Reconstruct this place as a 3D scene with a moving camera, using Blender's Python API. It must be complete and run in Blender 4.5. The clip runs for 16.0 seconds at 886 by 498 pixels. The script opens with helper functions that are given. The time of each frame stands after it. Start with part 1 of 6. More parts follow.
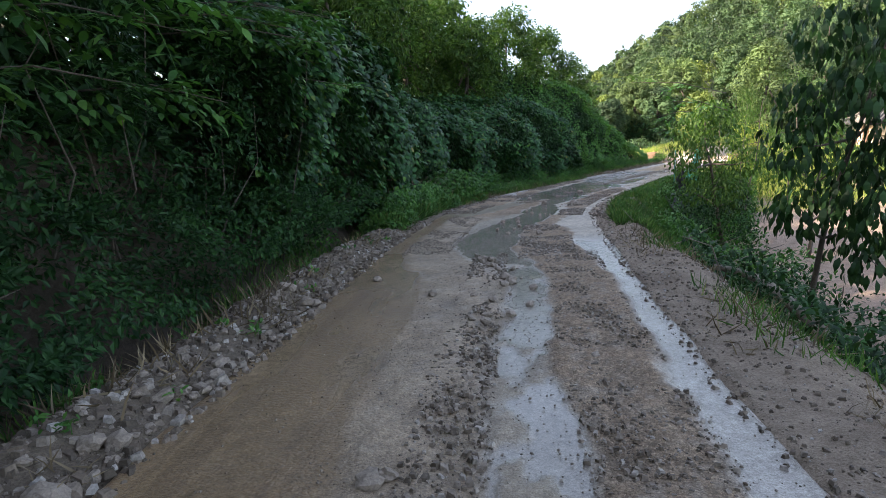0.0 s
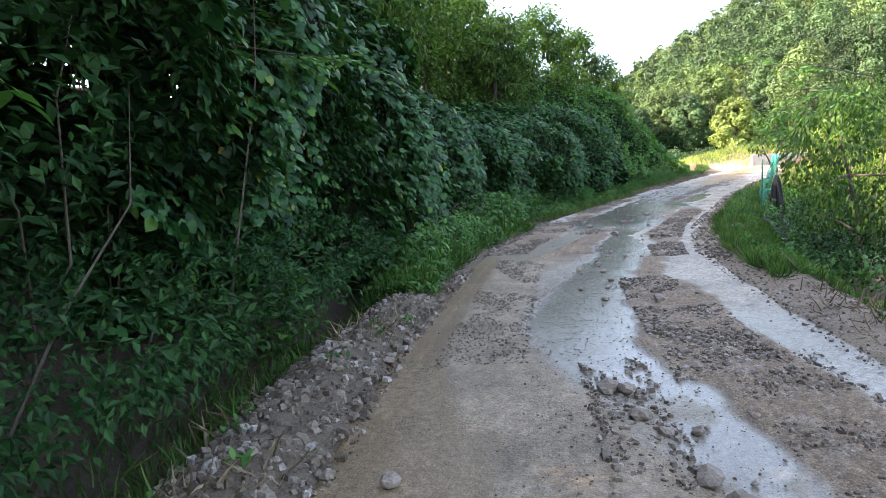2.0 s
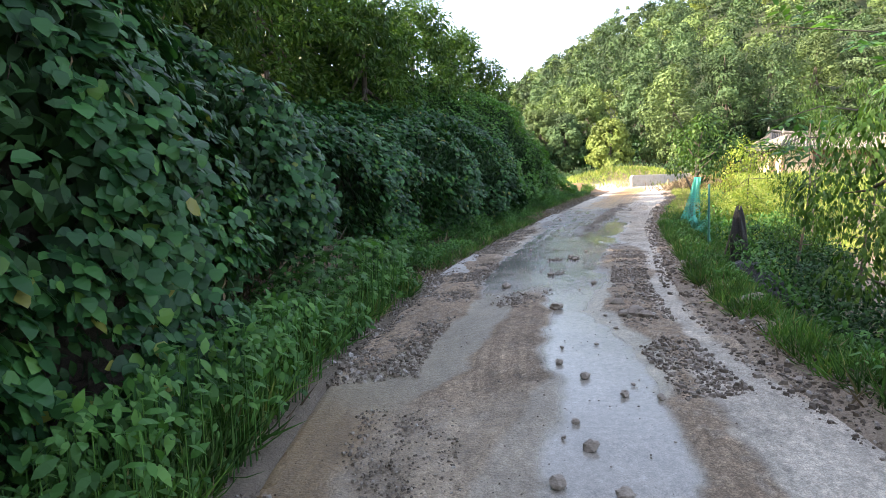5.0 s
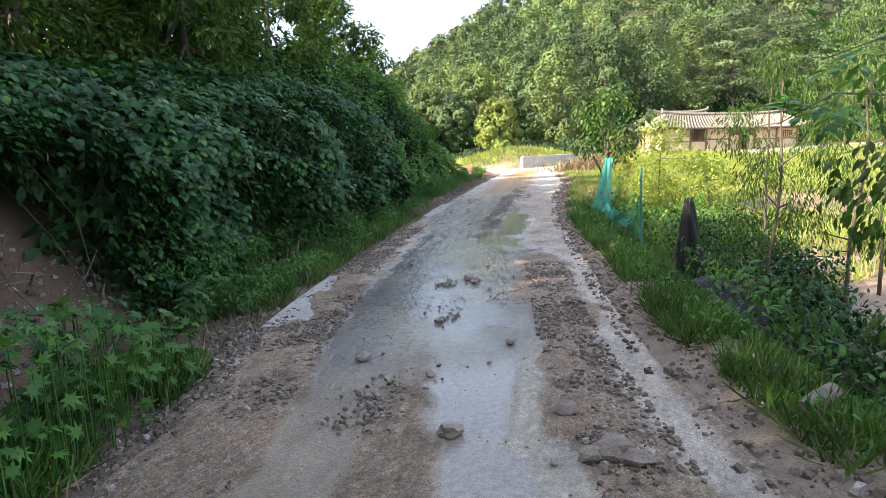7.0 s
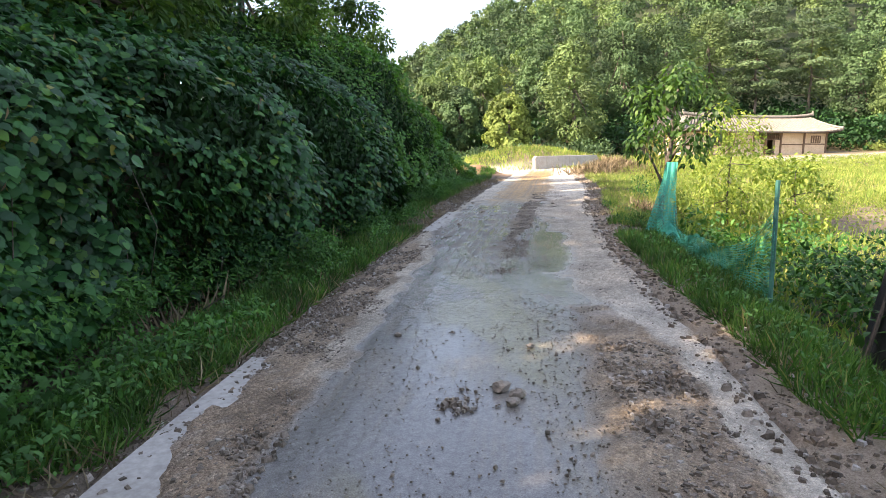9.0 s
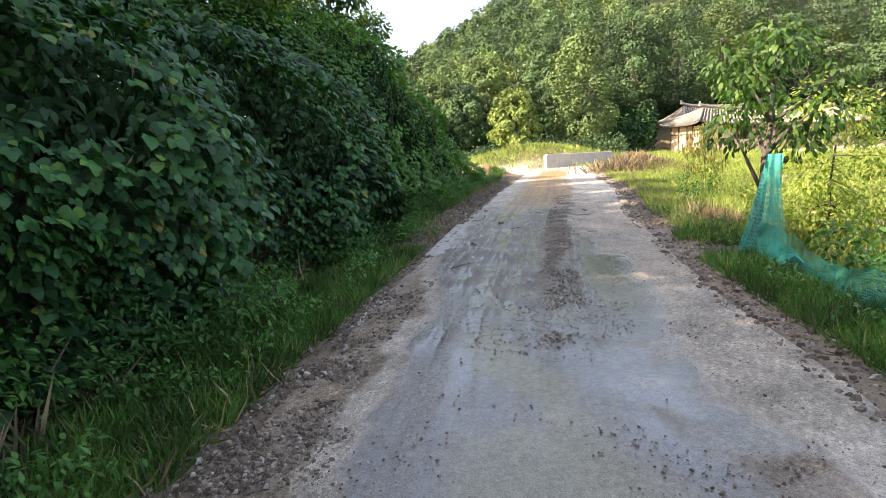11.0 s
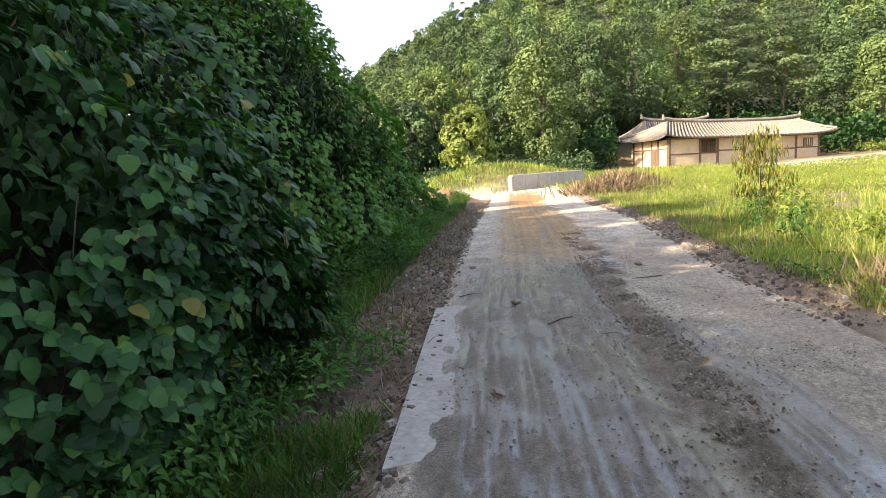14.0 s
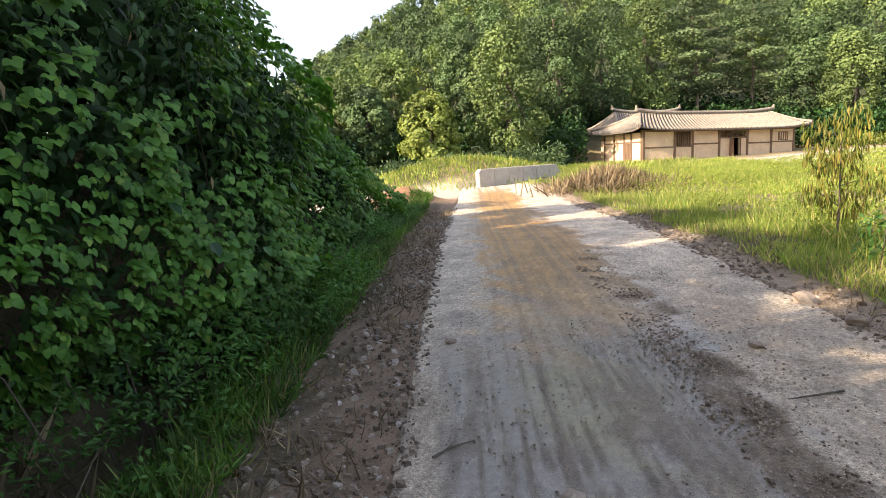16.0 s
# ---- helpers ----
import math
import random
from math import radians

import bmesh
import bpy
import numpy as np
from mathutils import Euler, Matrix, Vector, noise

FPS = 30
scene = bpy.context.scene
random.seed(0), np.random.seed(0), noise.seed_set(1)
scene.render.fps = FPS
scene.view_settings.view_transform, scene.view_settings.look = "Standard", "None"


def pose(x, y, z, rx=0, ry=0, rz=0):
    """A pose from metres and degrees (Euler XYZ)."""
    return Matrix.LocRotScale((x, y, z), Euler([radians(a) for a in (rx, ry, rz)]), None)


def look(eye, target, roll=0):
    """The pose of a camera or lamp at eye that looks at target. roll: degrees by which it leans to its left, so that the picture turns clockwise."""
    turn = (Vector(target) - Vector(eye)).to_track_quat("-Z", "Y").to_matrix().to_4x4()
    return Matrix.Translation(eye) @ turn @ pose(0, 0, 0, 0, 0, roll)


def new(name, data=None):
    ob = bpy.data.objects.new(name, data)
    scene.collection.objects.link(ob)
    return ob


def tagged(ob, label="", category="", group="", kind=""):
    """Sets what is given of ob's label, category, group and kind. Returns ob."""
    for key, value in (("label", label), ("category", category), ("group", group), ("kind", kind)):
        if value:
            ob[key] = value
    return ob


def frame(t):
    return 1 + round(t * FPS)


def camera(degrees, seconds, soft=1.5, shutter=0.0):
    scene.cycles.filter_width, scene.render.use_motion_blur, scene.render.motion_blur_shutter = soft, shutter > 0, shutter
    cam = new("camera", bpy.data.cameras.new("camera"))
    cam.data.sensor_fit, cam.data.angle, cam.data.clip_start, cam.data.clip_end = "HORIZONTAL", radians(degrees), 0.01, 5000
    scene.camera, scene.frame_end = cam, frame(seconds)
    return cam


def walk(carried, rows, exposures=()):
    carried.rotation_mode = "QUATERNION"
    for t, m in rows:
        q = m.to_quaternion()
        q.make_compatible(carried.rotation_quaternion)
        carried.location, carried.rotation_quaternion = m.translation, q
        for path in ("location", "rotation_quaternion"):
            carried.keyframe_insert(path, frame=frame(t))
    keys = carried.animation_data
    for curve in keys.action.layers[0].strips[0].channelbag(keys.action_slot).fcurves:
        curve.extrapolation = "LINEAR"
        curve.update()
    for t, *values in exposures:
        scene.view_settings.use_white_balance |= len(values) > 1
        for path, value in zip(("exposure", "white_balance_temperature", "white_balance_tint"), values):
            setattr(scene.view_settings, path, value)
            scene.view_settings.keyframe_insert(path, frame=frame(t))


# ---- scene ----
cam = camera(73.4, 16.0, soft=0.4)
METRES, EYE, TILT, LEAN, TURN = 30.0, 1.4, -9.8, 2.0, 0.0
ROWS = [
    (0.0, 0.0, 0.0, 0.0, 0.0, 0.0, -0.0),
    (0.5, -0.002, 0.0332, 0.0053, 3.54, 0.18, 0.79),
    (1.0, -0.006, 0.067, 0.0103, 3.43, 0.41, 1.16),
    (1.5, -0.0089, 0.0975, 0.0157, 3.0, 0.82, 1.21),
    (2.0, -0.0124, 0.1272, 0.0211, 1.78, 1.76, 1.48),
    (2.5, -0.0138, 0.156, 0.0271, 0.53, 2.95, 1.36),
    (3.0, -0.0124, 0.1847, 0.0338, -1.54, 3.7, 2.05),
    (3.5, -0.0116, 0.2144, 0.0389, -3.83, 3.88, 2.8),
    (6.0, 0.0279, 0.3498, 0.064, -14.28, 1.69, 3.1),
    (6.5, 0.0409, 0.3794, 0.0703, -17.08, 1.12, 4.43),
    (7.0, 0.0502, 0.41, 0.0746, -20.09, 0.47, 4.97),
    (7.5, 0.0623, 0.4396, 0.0793, -21.19, 0.57, 4.49),
    (8.0, 0.0715, 0.4674, 0.0842, -20.84, 0.45, 4.5),
    (8.5, 0.0806, 0.4971, 0.0889, -20.19, 0.27, 3.71),
    (9.0, 0.0919, 0.5257, 0.0945, -19.88, 0.26, 3.37),
    (11.5, 0.1342, 0.6577, 0.1152, -19.68, 0.62, 5.18),
    (12.0, 0.1428, 0.6912, 0.1223, -20.57, 1.4, 5.96),
    (12.5, 0.1541, 0.7209, 0.1287, -21.04, 1.54, 6.76),
    (13.0, 0.163, 0.7526, 0.1337, -21.8, 1.68, 7.59),
    (13.5, 0.1763, 0.7837, 0.1387, -23.12, 1.63, 7.49),
    (14.0, 0.1888, 0.813, 0.144, -24.29, 2.07, 6.93),
    (14.5, 0.2036, 0.8439, 0.1505, -26.73, 1.97, 7.5),
    (15.0, 0.2185, 0.8716, 0.1577, -27.13, 1.52, 7.66),
    (15.5, 0.2317, 0.9044, 0.1631, -27.52, 1.01, 7.32),
    (16.0, 0.2496, 0.9366, 0.1692, -28.17, 0.84, 7.16),
]
walk(cam, [(t, pose(0, 0, EYE, TILT, LEAN, TURN) @ pose(METRES * x, METRES * y, METRES * z, 90 + pitch, roll, yaw)) for t, x, y, z, yaw, pitch, roll in ROWS],
     exposures=[(0.0, 1.6, 6850, 16), (0.5, 1.95, 6850, 16), (1.5, 2.32, 6850, 16), (3.5, 2.15, 6950, 17), (7.0, 1.85, 7100, 18), (9.0, 1.75, 7150, 18), (12.5, 1.68, 7450, 18), (16.0, 1.38, 7700, 19)])

# ---- light ----
world = bpy.data.worlds.new("world")
scene.world = world
world.use_nodes = True
sky = world.node_tree.nodes.new("ShaderNodeTexSky")
sky.sky_type, sky.sun_disc = "NISHITA", False
SUN = Vector((-0.98, 0.05, 0.63)).normalized()
sky.sun_elevation, sky.sun_rotation = math.asin(SUN.z), math.atan2(SUN.x, SUN.y)
sky.air_density, sky.dust_density, sky.ozone_density = 1.0, 1.5, 1.0
# a thin white haze lies over the blue
haze = world.node_tree.nodes.new("ShaderNodeMix")
haze.data_type, haze.blend_type = "RGBA", "ADD"
haze.inputs["Factor"].default_value, haze.inputs["B"].default_value = 1.0, (0.85, 0.92, 1.02, 1)
world.node_tree.links.new(sky.outputs[0], haze.inputs["A"])
world.node_tree.links.new(haze.outputs["Result"], world.node_tree.nodes["Background"].inputs[0])
world.node_tree.nodes["Background"].inputs[1].default_value = 0.127
sun = new("sun", bpy.data.lights.new("sun", "SUN"))
sun.data.energy, sun.data.angle, sun.data.color = 5.0, radians(0.6), (1.0, 0.9, 0.73)
sun.matrix_world = look(SUN * 50, (0, 0, 0))

# ---- helpers of this scene ----
RNG = np.random.default_rng(7)
ORIGIN = {}


def unit(a):
    return a / np.maximum(np.linalg.norm(a, axis=-1, keepdims=True), 1e-9)


def hash2(ix, iy, seed):
    v = np.sin(ix * 127.1 + iy * 311.7 + seed * 74.7) * 43758.5453
    return v - np.floor(v)


def vnoise(x, y, seed=0):
    """Value noise of 0 to 1 on arrays."""
    ix, iy = np.floor(x), np.floor(y)
    fx, fy = x - ix, y - iy
    fx, fy = fx * fx * (3 - 2 * fx), fy * fy * (3 - 2 * fy)
    a = hash2(ix, iy, seed) * (1 - fx) + hash2(ix + 1, iy, seed) * fx
    b = hash2(ix, iy + 1, seed) * (1 - fx) + hash2(ix + 1, iy + 1, seed) * fx
    return a * (1 - fy) + b * fy


def fbm(x, y, seed=0, n=4):
    out, amp, tot = 0.0, 1.0, 0.0
    for k in range(n):
        out = out + amp * vnoise(x * 2 ** k, y * 2 ** k, seed + k * 3.1)
        tot += amp
        amp *= 0.5
    return out / tot


def sstep(a, b, v):
    k = np.clip((v - a) / (b - a), 0, 1)
    return k * k * (3 - 2 * k)


def band(a, b, v, soft):
    return sstep(a - soft, a + soft, v) * (1 - sstep(b - soft, b + soft, v))


def thing(name, loc, label="", category="", group="", kind=""):
    ob = new(name)
    ob.location = loc
    ORIGIN[ob.name] = np.array(loc, float)
    return tagged(ob, label, category, group, kind)


def mesh_of(name, V, F, mat, smooth=False):
    """A mesh from arrays: V (n,3); F (m,k) or a list of such arrays."""
    me = bpy.data.meshes.new(name)
    Fs = F if isinstance(F, list) else [F]
    V = np.asarray(V, np.float32)
    me.vertices.add(len(V))
    me.vertices.foreach_set("co", V.ravel())
    loops = np.concatenate([np.asarray(f).ravel() for f in Fs]).astype(np.int32)
    sizes = np.concatenate([np.full(len(f), np.asarray(f).shape[1]) for f in Fs])
    me.loops.add(len(loops))
    me.loops.foreach_set("vertex_index", loops)
    me.polygons.add(len(sizes))
    me.polygons.foreach_set("loop_start", np.concatenate([[0], np.cumsum(sizes)[:-1]]).astype(np.int32))
    me.update(calc_edges=True)
    me.polygons.foreach_set("use_smooth", np.full(len(sizes), smooth))
    me.materials.append(mat)
    return me


def part(name, V, F, mat, parent=None, label="", smooth=False, kind=""):
    """One mesh, its vertices given in the world, under a thing or a part."""
    org = ORIGIN[parent.name] if parent else np.zeros(3)
    ob = new(name, mesh_of(name, np.asarray(V) - org, F, mat, smooth))
    if parent:
        ob.parent = parent
    ORIGIN[ob.name] = org
    return tagged(ob, label, kind=kind)


def join(*pieces):
    """Joins (V, F) pairs, F a list of arrays or one array; quads and triangles apart."""
    Vs, by, n = [], {}, 0
    for V, F in pieces:
        for f in (F if isinstance(F, list) else [F]):
            f = np.asarray(f)
            by.setdefault(f.shape[1], []).append(f + n)
        Vs.append(np.asarray(V, float))
        n += len(V)
    return np.concatenate(Vs), [np.concatenate(v) for v in by.values()]


def tube(pts, radii, seg=7):
    """A tapered, bent round bar along points."""
    pts = np.asarray(pts, float)
    radii = np.broadcast_to(np.asarray(radii, float), (len(pts),))
    d = unit(np.gradient(pts, axis=0))
    ref = np.where(np.abs(d[:, 2:3]) > 0.9, [[1.0, 0, 0]], [[0, 0, 1.0]])
    a = unit(np.cross(d, ref))
    b = np.cross(d, a)
    ang = np.linspace(0, 2 * np.pi, seg, endpoint=False)
    V = (pts[:, None] + radii[:, None, None] * (np.cos(ang)[None, :, None] * a[:, None] + np.sin(ang)[None, :, None] * b[:, None])).reshape(-1, 3)
    i, j = np.meshgrid(np.arange(len(pts) - 1), np.arange(seg), indexing="ij")
    F = np.stack([i * seg + j, i * seg + (j + 1) % seg, (i + 1) * seg + (j + 1) % seg, (i + 1) * seg + j], -1).reshape(-1, 4)
    c0, c1 = len(V), len(V) + 1
    V = np.concatenate([V, pts[:1], pts[-1:]])
    k = np.arange(seg)
    caps = np.concatenate([np.stack([(k + 1) % seg, k, np.full(seg, c0)], -1), np.stack([k + (len(pts) - 1) * seg, (k + 1) % seg + (len(pts) - 1) * seg, np.full(seg, c1)], -1)])
    return V, [F, caps]


def box(x0, y0, z0, x1, y1, z1, m=None, bevel=0.0):
    """A box with chamfered upright and level edges."""
    bm = bmesh.new()
    bmesh.ops.create_cube(bm, size=1, matrix=Matrix.Translation(((x0 + x1) / 2, (y0 + y1) / 2, (z0 + z1) / 2)) @ Matrix.Diagonal((x1 - x0, y1 - y0, z1 - z0, 1)))
    if bevel:
        bmesh.ops.bevel(bm, geom=bm.edges[:], offset=bevel, segments=1, affect="EDGES")
    bmesh.ops.triangulate(bm, faces=bm.faces[:])
    if m is not None:
        bm.transform(m)
    bm.verts.index_update()
    V = np.array([v.co[:] for v in bm.verts])
    F = np.array([[v.index for v in f.verts] for f in bm.faces])
    bm.free()
    return V, F


# Leaf shapes: points across, along and out of the blade, and triangles.
HEART = (np.array([(0, 0, 0), (-.36, .06, .07), (-.5, .42, .05), (-.27, .8, -.02), (0, 1.06, -.14), (.27, .8, -.02), (.5, .42, .05), (.36, .06, .07), (0, .45, -.06)]),
         np.array([(8, 0, 1), (8, 1, 2), (8, 2, 3), (8, 3, 4), (8, 4, 5), (8, 5, 6), (8, 6, 7), (8, 7, 0)]))
OVAL = (np.array([(0, 0, 0), (-.2, .3, .05), (-.19, .62, .03), (0, 1, -.1), (.19, .62, .03), (.2, .3, .05)]),
        np.array([(0, 5, 1), (1, 5, 4), (1, 4, 2), (2, 4, 3)]))
SLIM = (np.array([(0, 0, 0), (-.11, .4, .03), (0, 1, -.16), (.11, .4, .03)]), np.array([(0, 3, 2), (0, 2, 1)]))
WIDE = (np.array([(0, 0, 0), (-.23, .45, .06), (0, 1, -.12), (.23, .45, .06)]), np.array([(0, 3, 2), (0, 2, 1)]))
CARD = (np.array([(0, -.1, 0), (-.42, .3, .12), (0, 1, -.12), (.42, .45, .1)]), np.array([(0, 3, 2), (0, 2, 1)]))
def three_leaflets():
    """A kudzu leaf: three broad leaflets on one stalk."""
    one = np.array([(0, 0, 0), (-.38, .12, .06), (-.47, .45, .04), (-.24, .8, -.03), (0, 1.0, -.12), (.24, .8, -.03), (.47, .45, .04), (.38, .12, .06)])
    tri = np.array([(0, 7, 1), (1, 7, 6), (1, 6, 2), (2, 6, 5), (2, 5, 3), (3, 5, 4)])
    Vs, Fs = [], []
    for k, (a, size, y0) in enumerate(((0, 1.0, 0.32), (1.25, 0.86, 0.22), (-1.25, 0.86, 0.22))):
        c, s = math.cos(a), math.sin(a)
        V = one * size
        Vs.append(np.stack([c * V[:, 0] - s * V[:, 1], s * V[:, 0] + c * V[:, 1] + y0, V[:, 2] - 0.06 * (k > 0)], -1))
        Fs.append(tri + 8 * k)
    return np.concatenate(Vs), np.concatenate(Fs)


TRIPLE = three_leaflets()
BLADE = (np.array([(-.03, 0, 0), (.03, 0, 0), (-.025, .5, .02), (.025, .5, .02), (0, 1, .2)]), np.array([(0, 1, 3), (0, 3, 2), (2, 3, 4)]))
PALM = (np.array([(0, 0, 0), (-.3, -.12, .02), (-.2, .12, .03), (-.6, .25, 0), (-.24, .34, .04), (-.42, .75, -.02), (-.12, .5, .04), (0, 1, -.12), (.12, .5, .04), (.42, .75, -.02), (.24, .34, .04), (.6, .25, 0), (.2, .12, .03), (.3, -.12, .02)]),
        np.array([(0, 2, 1), (0, 4, 2), (2, 4, 3), (0, 6, 4), (4, 6, 5), (0, 8, 6), (6, 8, 7), (0, 10, 8), (8, 10, 9), (0, 12, 10), (10, 12, 11), (0, 13, 12)]))


def leaves(P, tip, nrm, size, shape):
    """Many leaves at once: where, which way the tip and the face look, how long."""
    T, F = shape
    tip = unit(tip)
    side = unit(np.cross(tip, nrm))
    out = np.cross(side, tip)
    S = np.broadcast_to(np.asarray(size, float), (len(P),))[:, None, None]
    V = P[:, None] + S * (T[None, :, 0:1] * side[:, None] + T[None, :, 1:2] * tip[:, None] + T[None, :, 2:3] * out[:, None])
    return V.reshape(-1, 3), (F[None] + (np.arange(len(P)) * len(T))[:, None, None]).reshape(-1, 3)


def rnd(n, s=1.0):
    return RNG.normal(0, s, (n, 3))


def blob_points(blobs, n, inner=0.72, rough=0.18):
    """Points and outward ways on the skins of ellipsoids (x, y, z, rx, ry, rz), none deep inside another."""
    B = np.array(blobs, float)
    wgt = (B[:, 3] * B[:, 4] + B[:, 4] * B[:, 5] + B[:, 3] * B[:, 5])
    k = RNG.choice(len(B), size=int(n * 1.5), p=wgt / wgt.sum())
    d = unit(rnd(len(k)))
    lump = vnoise(d[:, 0] * 3 + k * 7.3 + d[:, 2] * 2, d[:, 1] * 3 + d[:, 2] * 1.7, 5)
    r = (inner + (1 - inner) * np.sqrt(RNG.random(len(k)))) * (1 - rough + 2 * rough * lump)
    P = B[k, :3] + d * B[k, 3:] * r[:, None]
    keep = np.ones(len(k), bool)
    for j in range(len(B)):
        q = np.linalg.norm((P - B[j, :3]) / B[j, 3:], axis=1)
        keep &= (q > 0.62) | (k == j)
    N = unit(d / B[k, 3:])
    return P[keep][:n], N[keep][:n]


def foliage(blobs, n, size, shape, droop=0.5, facing=0.7, jitter=0.45, inner=0.72, rough=0.18, ground=True, up=0.75, lie=False, core=None):
    P, N = blob_points(blobs, n, inner, rough)
    if ground:
        ok = P[:, 2] > H(P[:, 0], P[:, 1]) + 0.02
        P, N = P[ok], N[ok]
    m = len(P)
    nrm = N * facing + np.array([0, 0, up]) + rnd(m, jitter)
    if core is not None:
        nrm = nrm + 1.1 * unit(P - np.asarray(core))
    tip = unit(N + rnd(m, 0.6)) * (1 - droop) + np.array([0, 0, -droop])
    if lie:
        tip = rnd(m)
        tip -= (tip * N).sum(1, keepdims=True) * N * 0.75
    return leaves(P, tip, nrm, size * RNG.uniform(0.6, 1.25, m), shape)


# ---- materials ----
def material(name, rough=0.7, metal=0.0):
    m = bpy.data.materials.new(name)
    m.use_nodes = True
    b = m.node_tree.nodes["Principled BSDF"]
    b.inputs["Roughness"].default_value, b.inputs["Metallic"].default_value = rough, metal
    return m, m.node_tree, b


def ramp(nt, fac, stops):
    r = nt.nodes.new("ShaderNodeValToRGB")
    while len(r.color_ramp.elements) < len(stops):
        r.color_ramp.elements.new(0.5)
    for e, (p, c) in zip(r.color_ramp.elements, stops):
        e.position, e.color = p, (*c, 1)
    nt.links.new(fac, r.inputs[0])
    return r.outputs[0]


def noise_out(nt, scale, detail=4, rough=0.6, stretch=None):
    c = nt.nodes.new("ShaderNodeNewGeometry").outputs["Position"]
    if stretch:
        mp = nt.nodes.new("ShaderNodeMapping")
        mp.inputs["Scale"].default_value = stretch
        nt.links.new(c, mp.inputs[0])
        c = mp.outputs[0]
    n = nt.nodes.new("ShaderNodeTexNoise")
    n.inputs["Scale"].default_value, n.inputs["Detail"].default_value, n.inputs["Roughness"].default_value = scale, detail, rough
    nt.links.new(c, n.inputs["Vector"])
    return n.outputs["Fac"]


def mixed(nt, fac, a, b, mode="MIX"):
    m = nt.nodes.new("ShaderNodeMix")
    m.data_type, m.blend_type = "RGBA", mode
    for sock, v in ((m.inputs["Factor"], fac), (m.inputs["A"], a), (m.inputs["B"], b)):
        if isinstance(v, (int, float)):
            sock.default_value = v
        elif isinstance(v, tuple):
            sock.default_value = (*v, 1)
        else:
            nt.links.new(v, sock)
    return m.outputs["Result"]


def bump(nt, b, height, strength, dist):
    n = nt.nodes.new("ShaderNodeBump")
    n.inputs["Strength"].default_value, n.inputs["Distance"].default_value = strength, dist
    nt.links.new(height, n.inputs["Height"])
    nt.links.new(n.outputs[0], b.inputs["Normal"])
    return n


def plain(name, dark, light, scale=8, rough=0.8, relief=0.4, dist=0.01, metal=0.0, stretch=None):
    """A grained surface between two colours, with fine relief."""
    m, nt, b = material(name, rough, metal)
    f1, f2 = noise_out(nt, scale, 6, 0.65, stretch), noise_out(nt, scale * 9, 3, 0.6, stretch)
    c = ramp(nt, f1, [(0.3, dark), (0.72, light)])
    c = mixed(nt, 0.35, c, ramp(nt, f2, [(0.3, tuple(v * 0.6 for v in dark)), (0.7, tuple(min(1, v * 1.15) for v in light))]))
    nt.links.new(c, b.inputs["Base Color"])
    bump(nt, b, f2, relief, dist)
    return m


def leaf_material(name, stops, rough=0.5, through_light=0.25, patch=0.9, swing=(0.7, 1.15), single=False):
    """Leaves: each of its own green, partly letting light through."""
    m, nt, b = material(name, rough)
    g = nt.nodes.new("ShaderNodeNewGeometry")
    c = ramp(nt, nt.nodes.new("ShaderNodeObjectInfo").outputs["Random"] if single else g.outputs["Random Per Island"], stops)
    big = noise_out(nt, patch, 2)
    c = mixed(nt, 1.0, c, ramp(nt, big, [(0.41, (swing[0], swing[0], swing[0] * 0.97)), (0.59, (swing[1], swing[1] * 0.98, swing[1] * 0.86))]), "MULTIPLY")
    nt.links.new(c, b.inputs["Base Color"])
    b.inputs["Specular IOR Level"].default_value = 0.22
    t = nt.nodes.new("ShaderNodeBsdfTranslucent")
    nt.links.new(mixed(nt, 1.0, c, (1.15, 1.25, 0.5), "MULTIPLY"), t.inputs[0])
    mix = nt.nodes.new("ShaderNodeMixShader")
    mix.inputs[0].default_value = through_light
    nt.links.new(b.outputs[0], mix.inputs[1])
    nt.links.new(t.outputs[0], mix.inputs[2])
    nt.links.new(mix.outputs[0], nt.nodes["Material Output"].inputs[0])
    return m


KUDZU_STOPS = [(0.0, (0.014, 0.054, 0.024)), (0.5, (0.027, 0.1, 0.036)), (0.9, (0.05, 0.162, 0.05)), (0.982, (0.1, 0.22, 0.045)), (0.996, (0.22, 0.22, 0.06))]
# Finer-leaved growth; its lighter green also holds sunlight put into the colour.
SUNLIT_CREEPER_LEAF = leaf_material("sunlit_creeper_leaf", [(0.0, (0.045, 0.14, 0.034)), (0.6, (0.085, 0.235, 0.056)), (0.95, (0.13, 0.29, 0.07)), (1.0, (0.2, 0.29, 0.075))], 0.45, 0.35)
KUDZU_LEAF = leaf_material("kudzu_leaf", KUDZU_STOPS, 0.42, 0.25)
KUDZU_PIECE = leaf_material("kudzu_leaf_piece", KUDZU_STOPS, 0.36, 0.2, single=True)
TREE_LEAF = leaf_material("tree_leaf", [(0.0, (0.035, 0.085, 0.024)), (0.5, (0.058, 0.13, 0.034)), (1.0, (0.1, 0.18, 0.045))], 0.45, 0.36)
# Dark green: the drooping saplings' own; elsewhere it puts shade into deep growth.
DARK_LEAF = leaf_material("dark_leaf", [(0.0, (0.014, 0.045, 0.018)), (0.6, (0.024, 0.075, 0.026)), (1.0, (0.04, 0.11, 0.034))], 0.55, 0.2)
BRIGHT_LEAF = leaf_material("bright_leaf", [(0.0, (0.13, 0.21, 0.05)), (0.5, (0.24, 0.32, 0.08)), (1.0, (0.37, 0.4, 0.12))], 0.55, 0.45, 0.5, (0.65, 1.2))
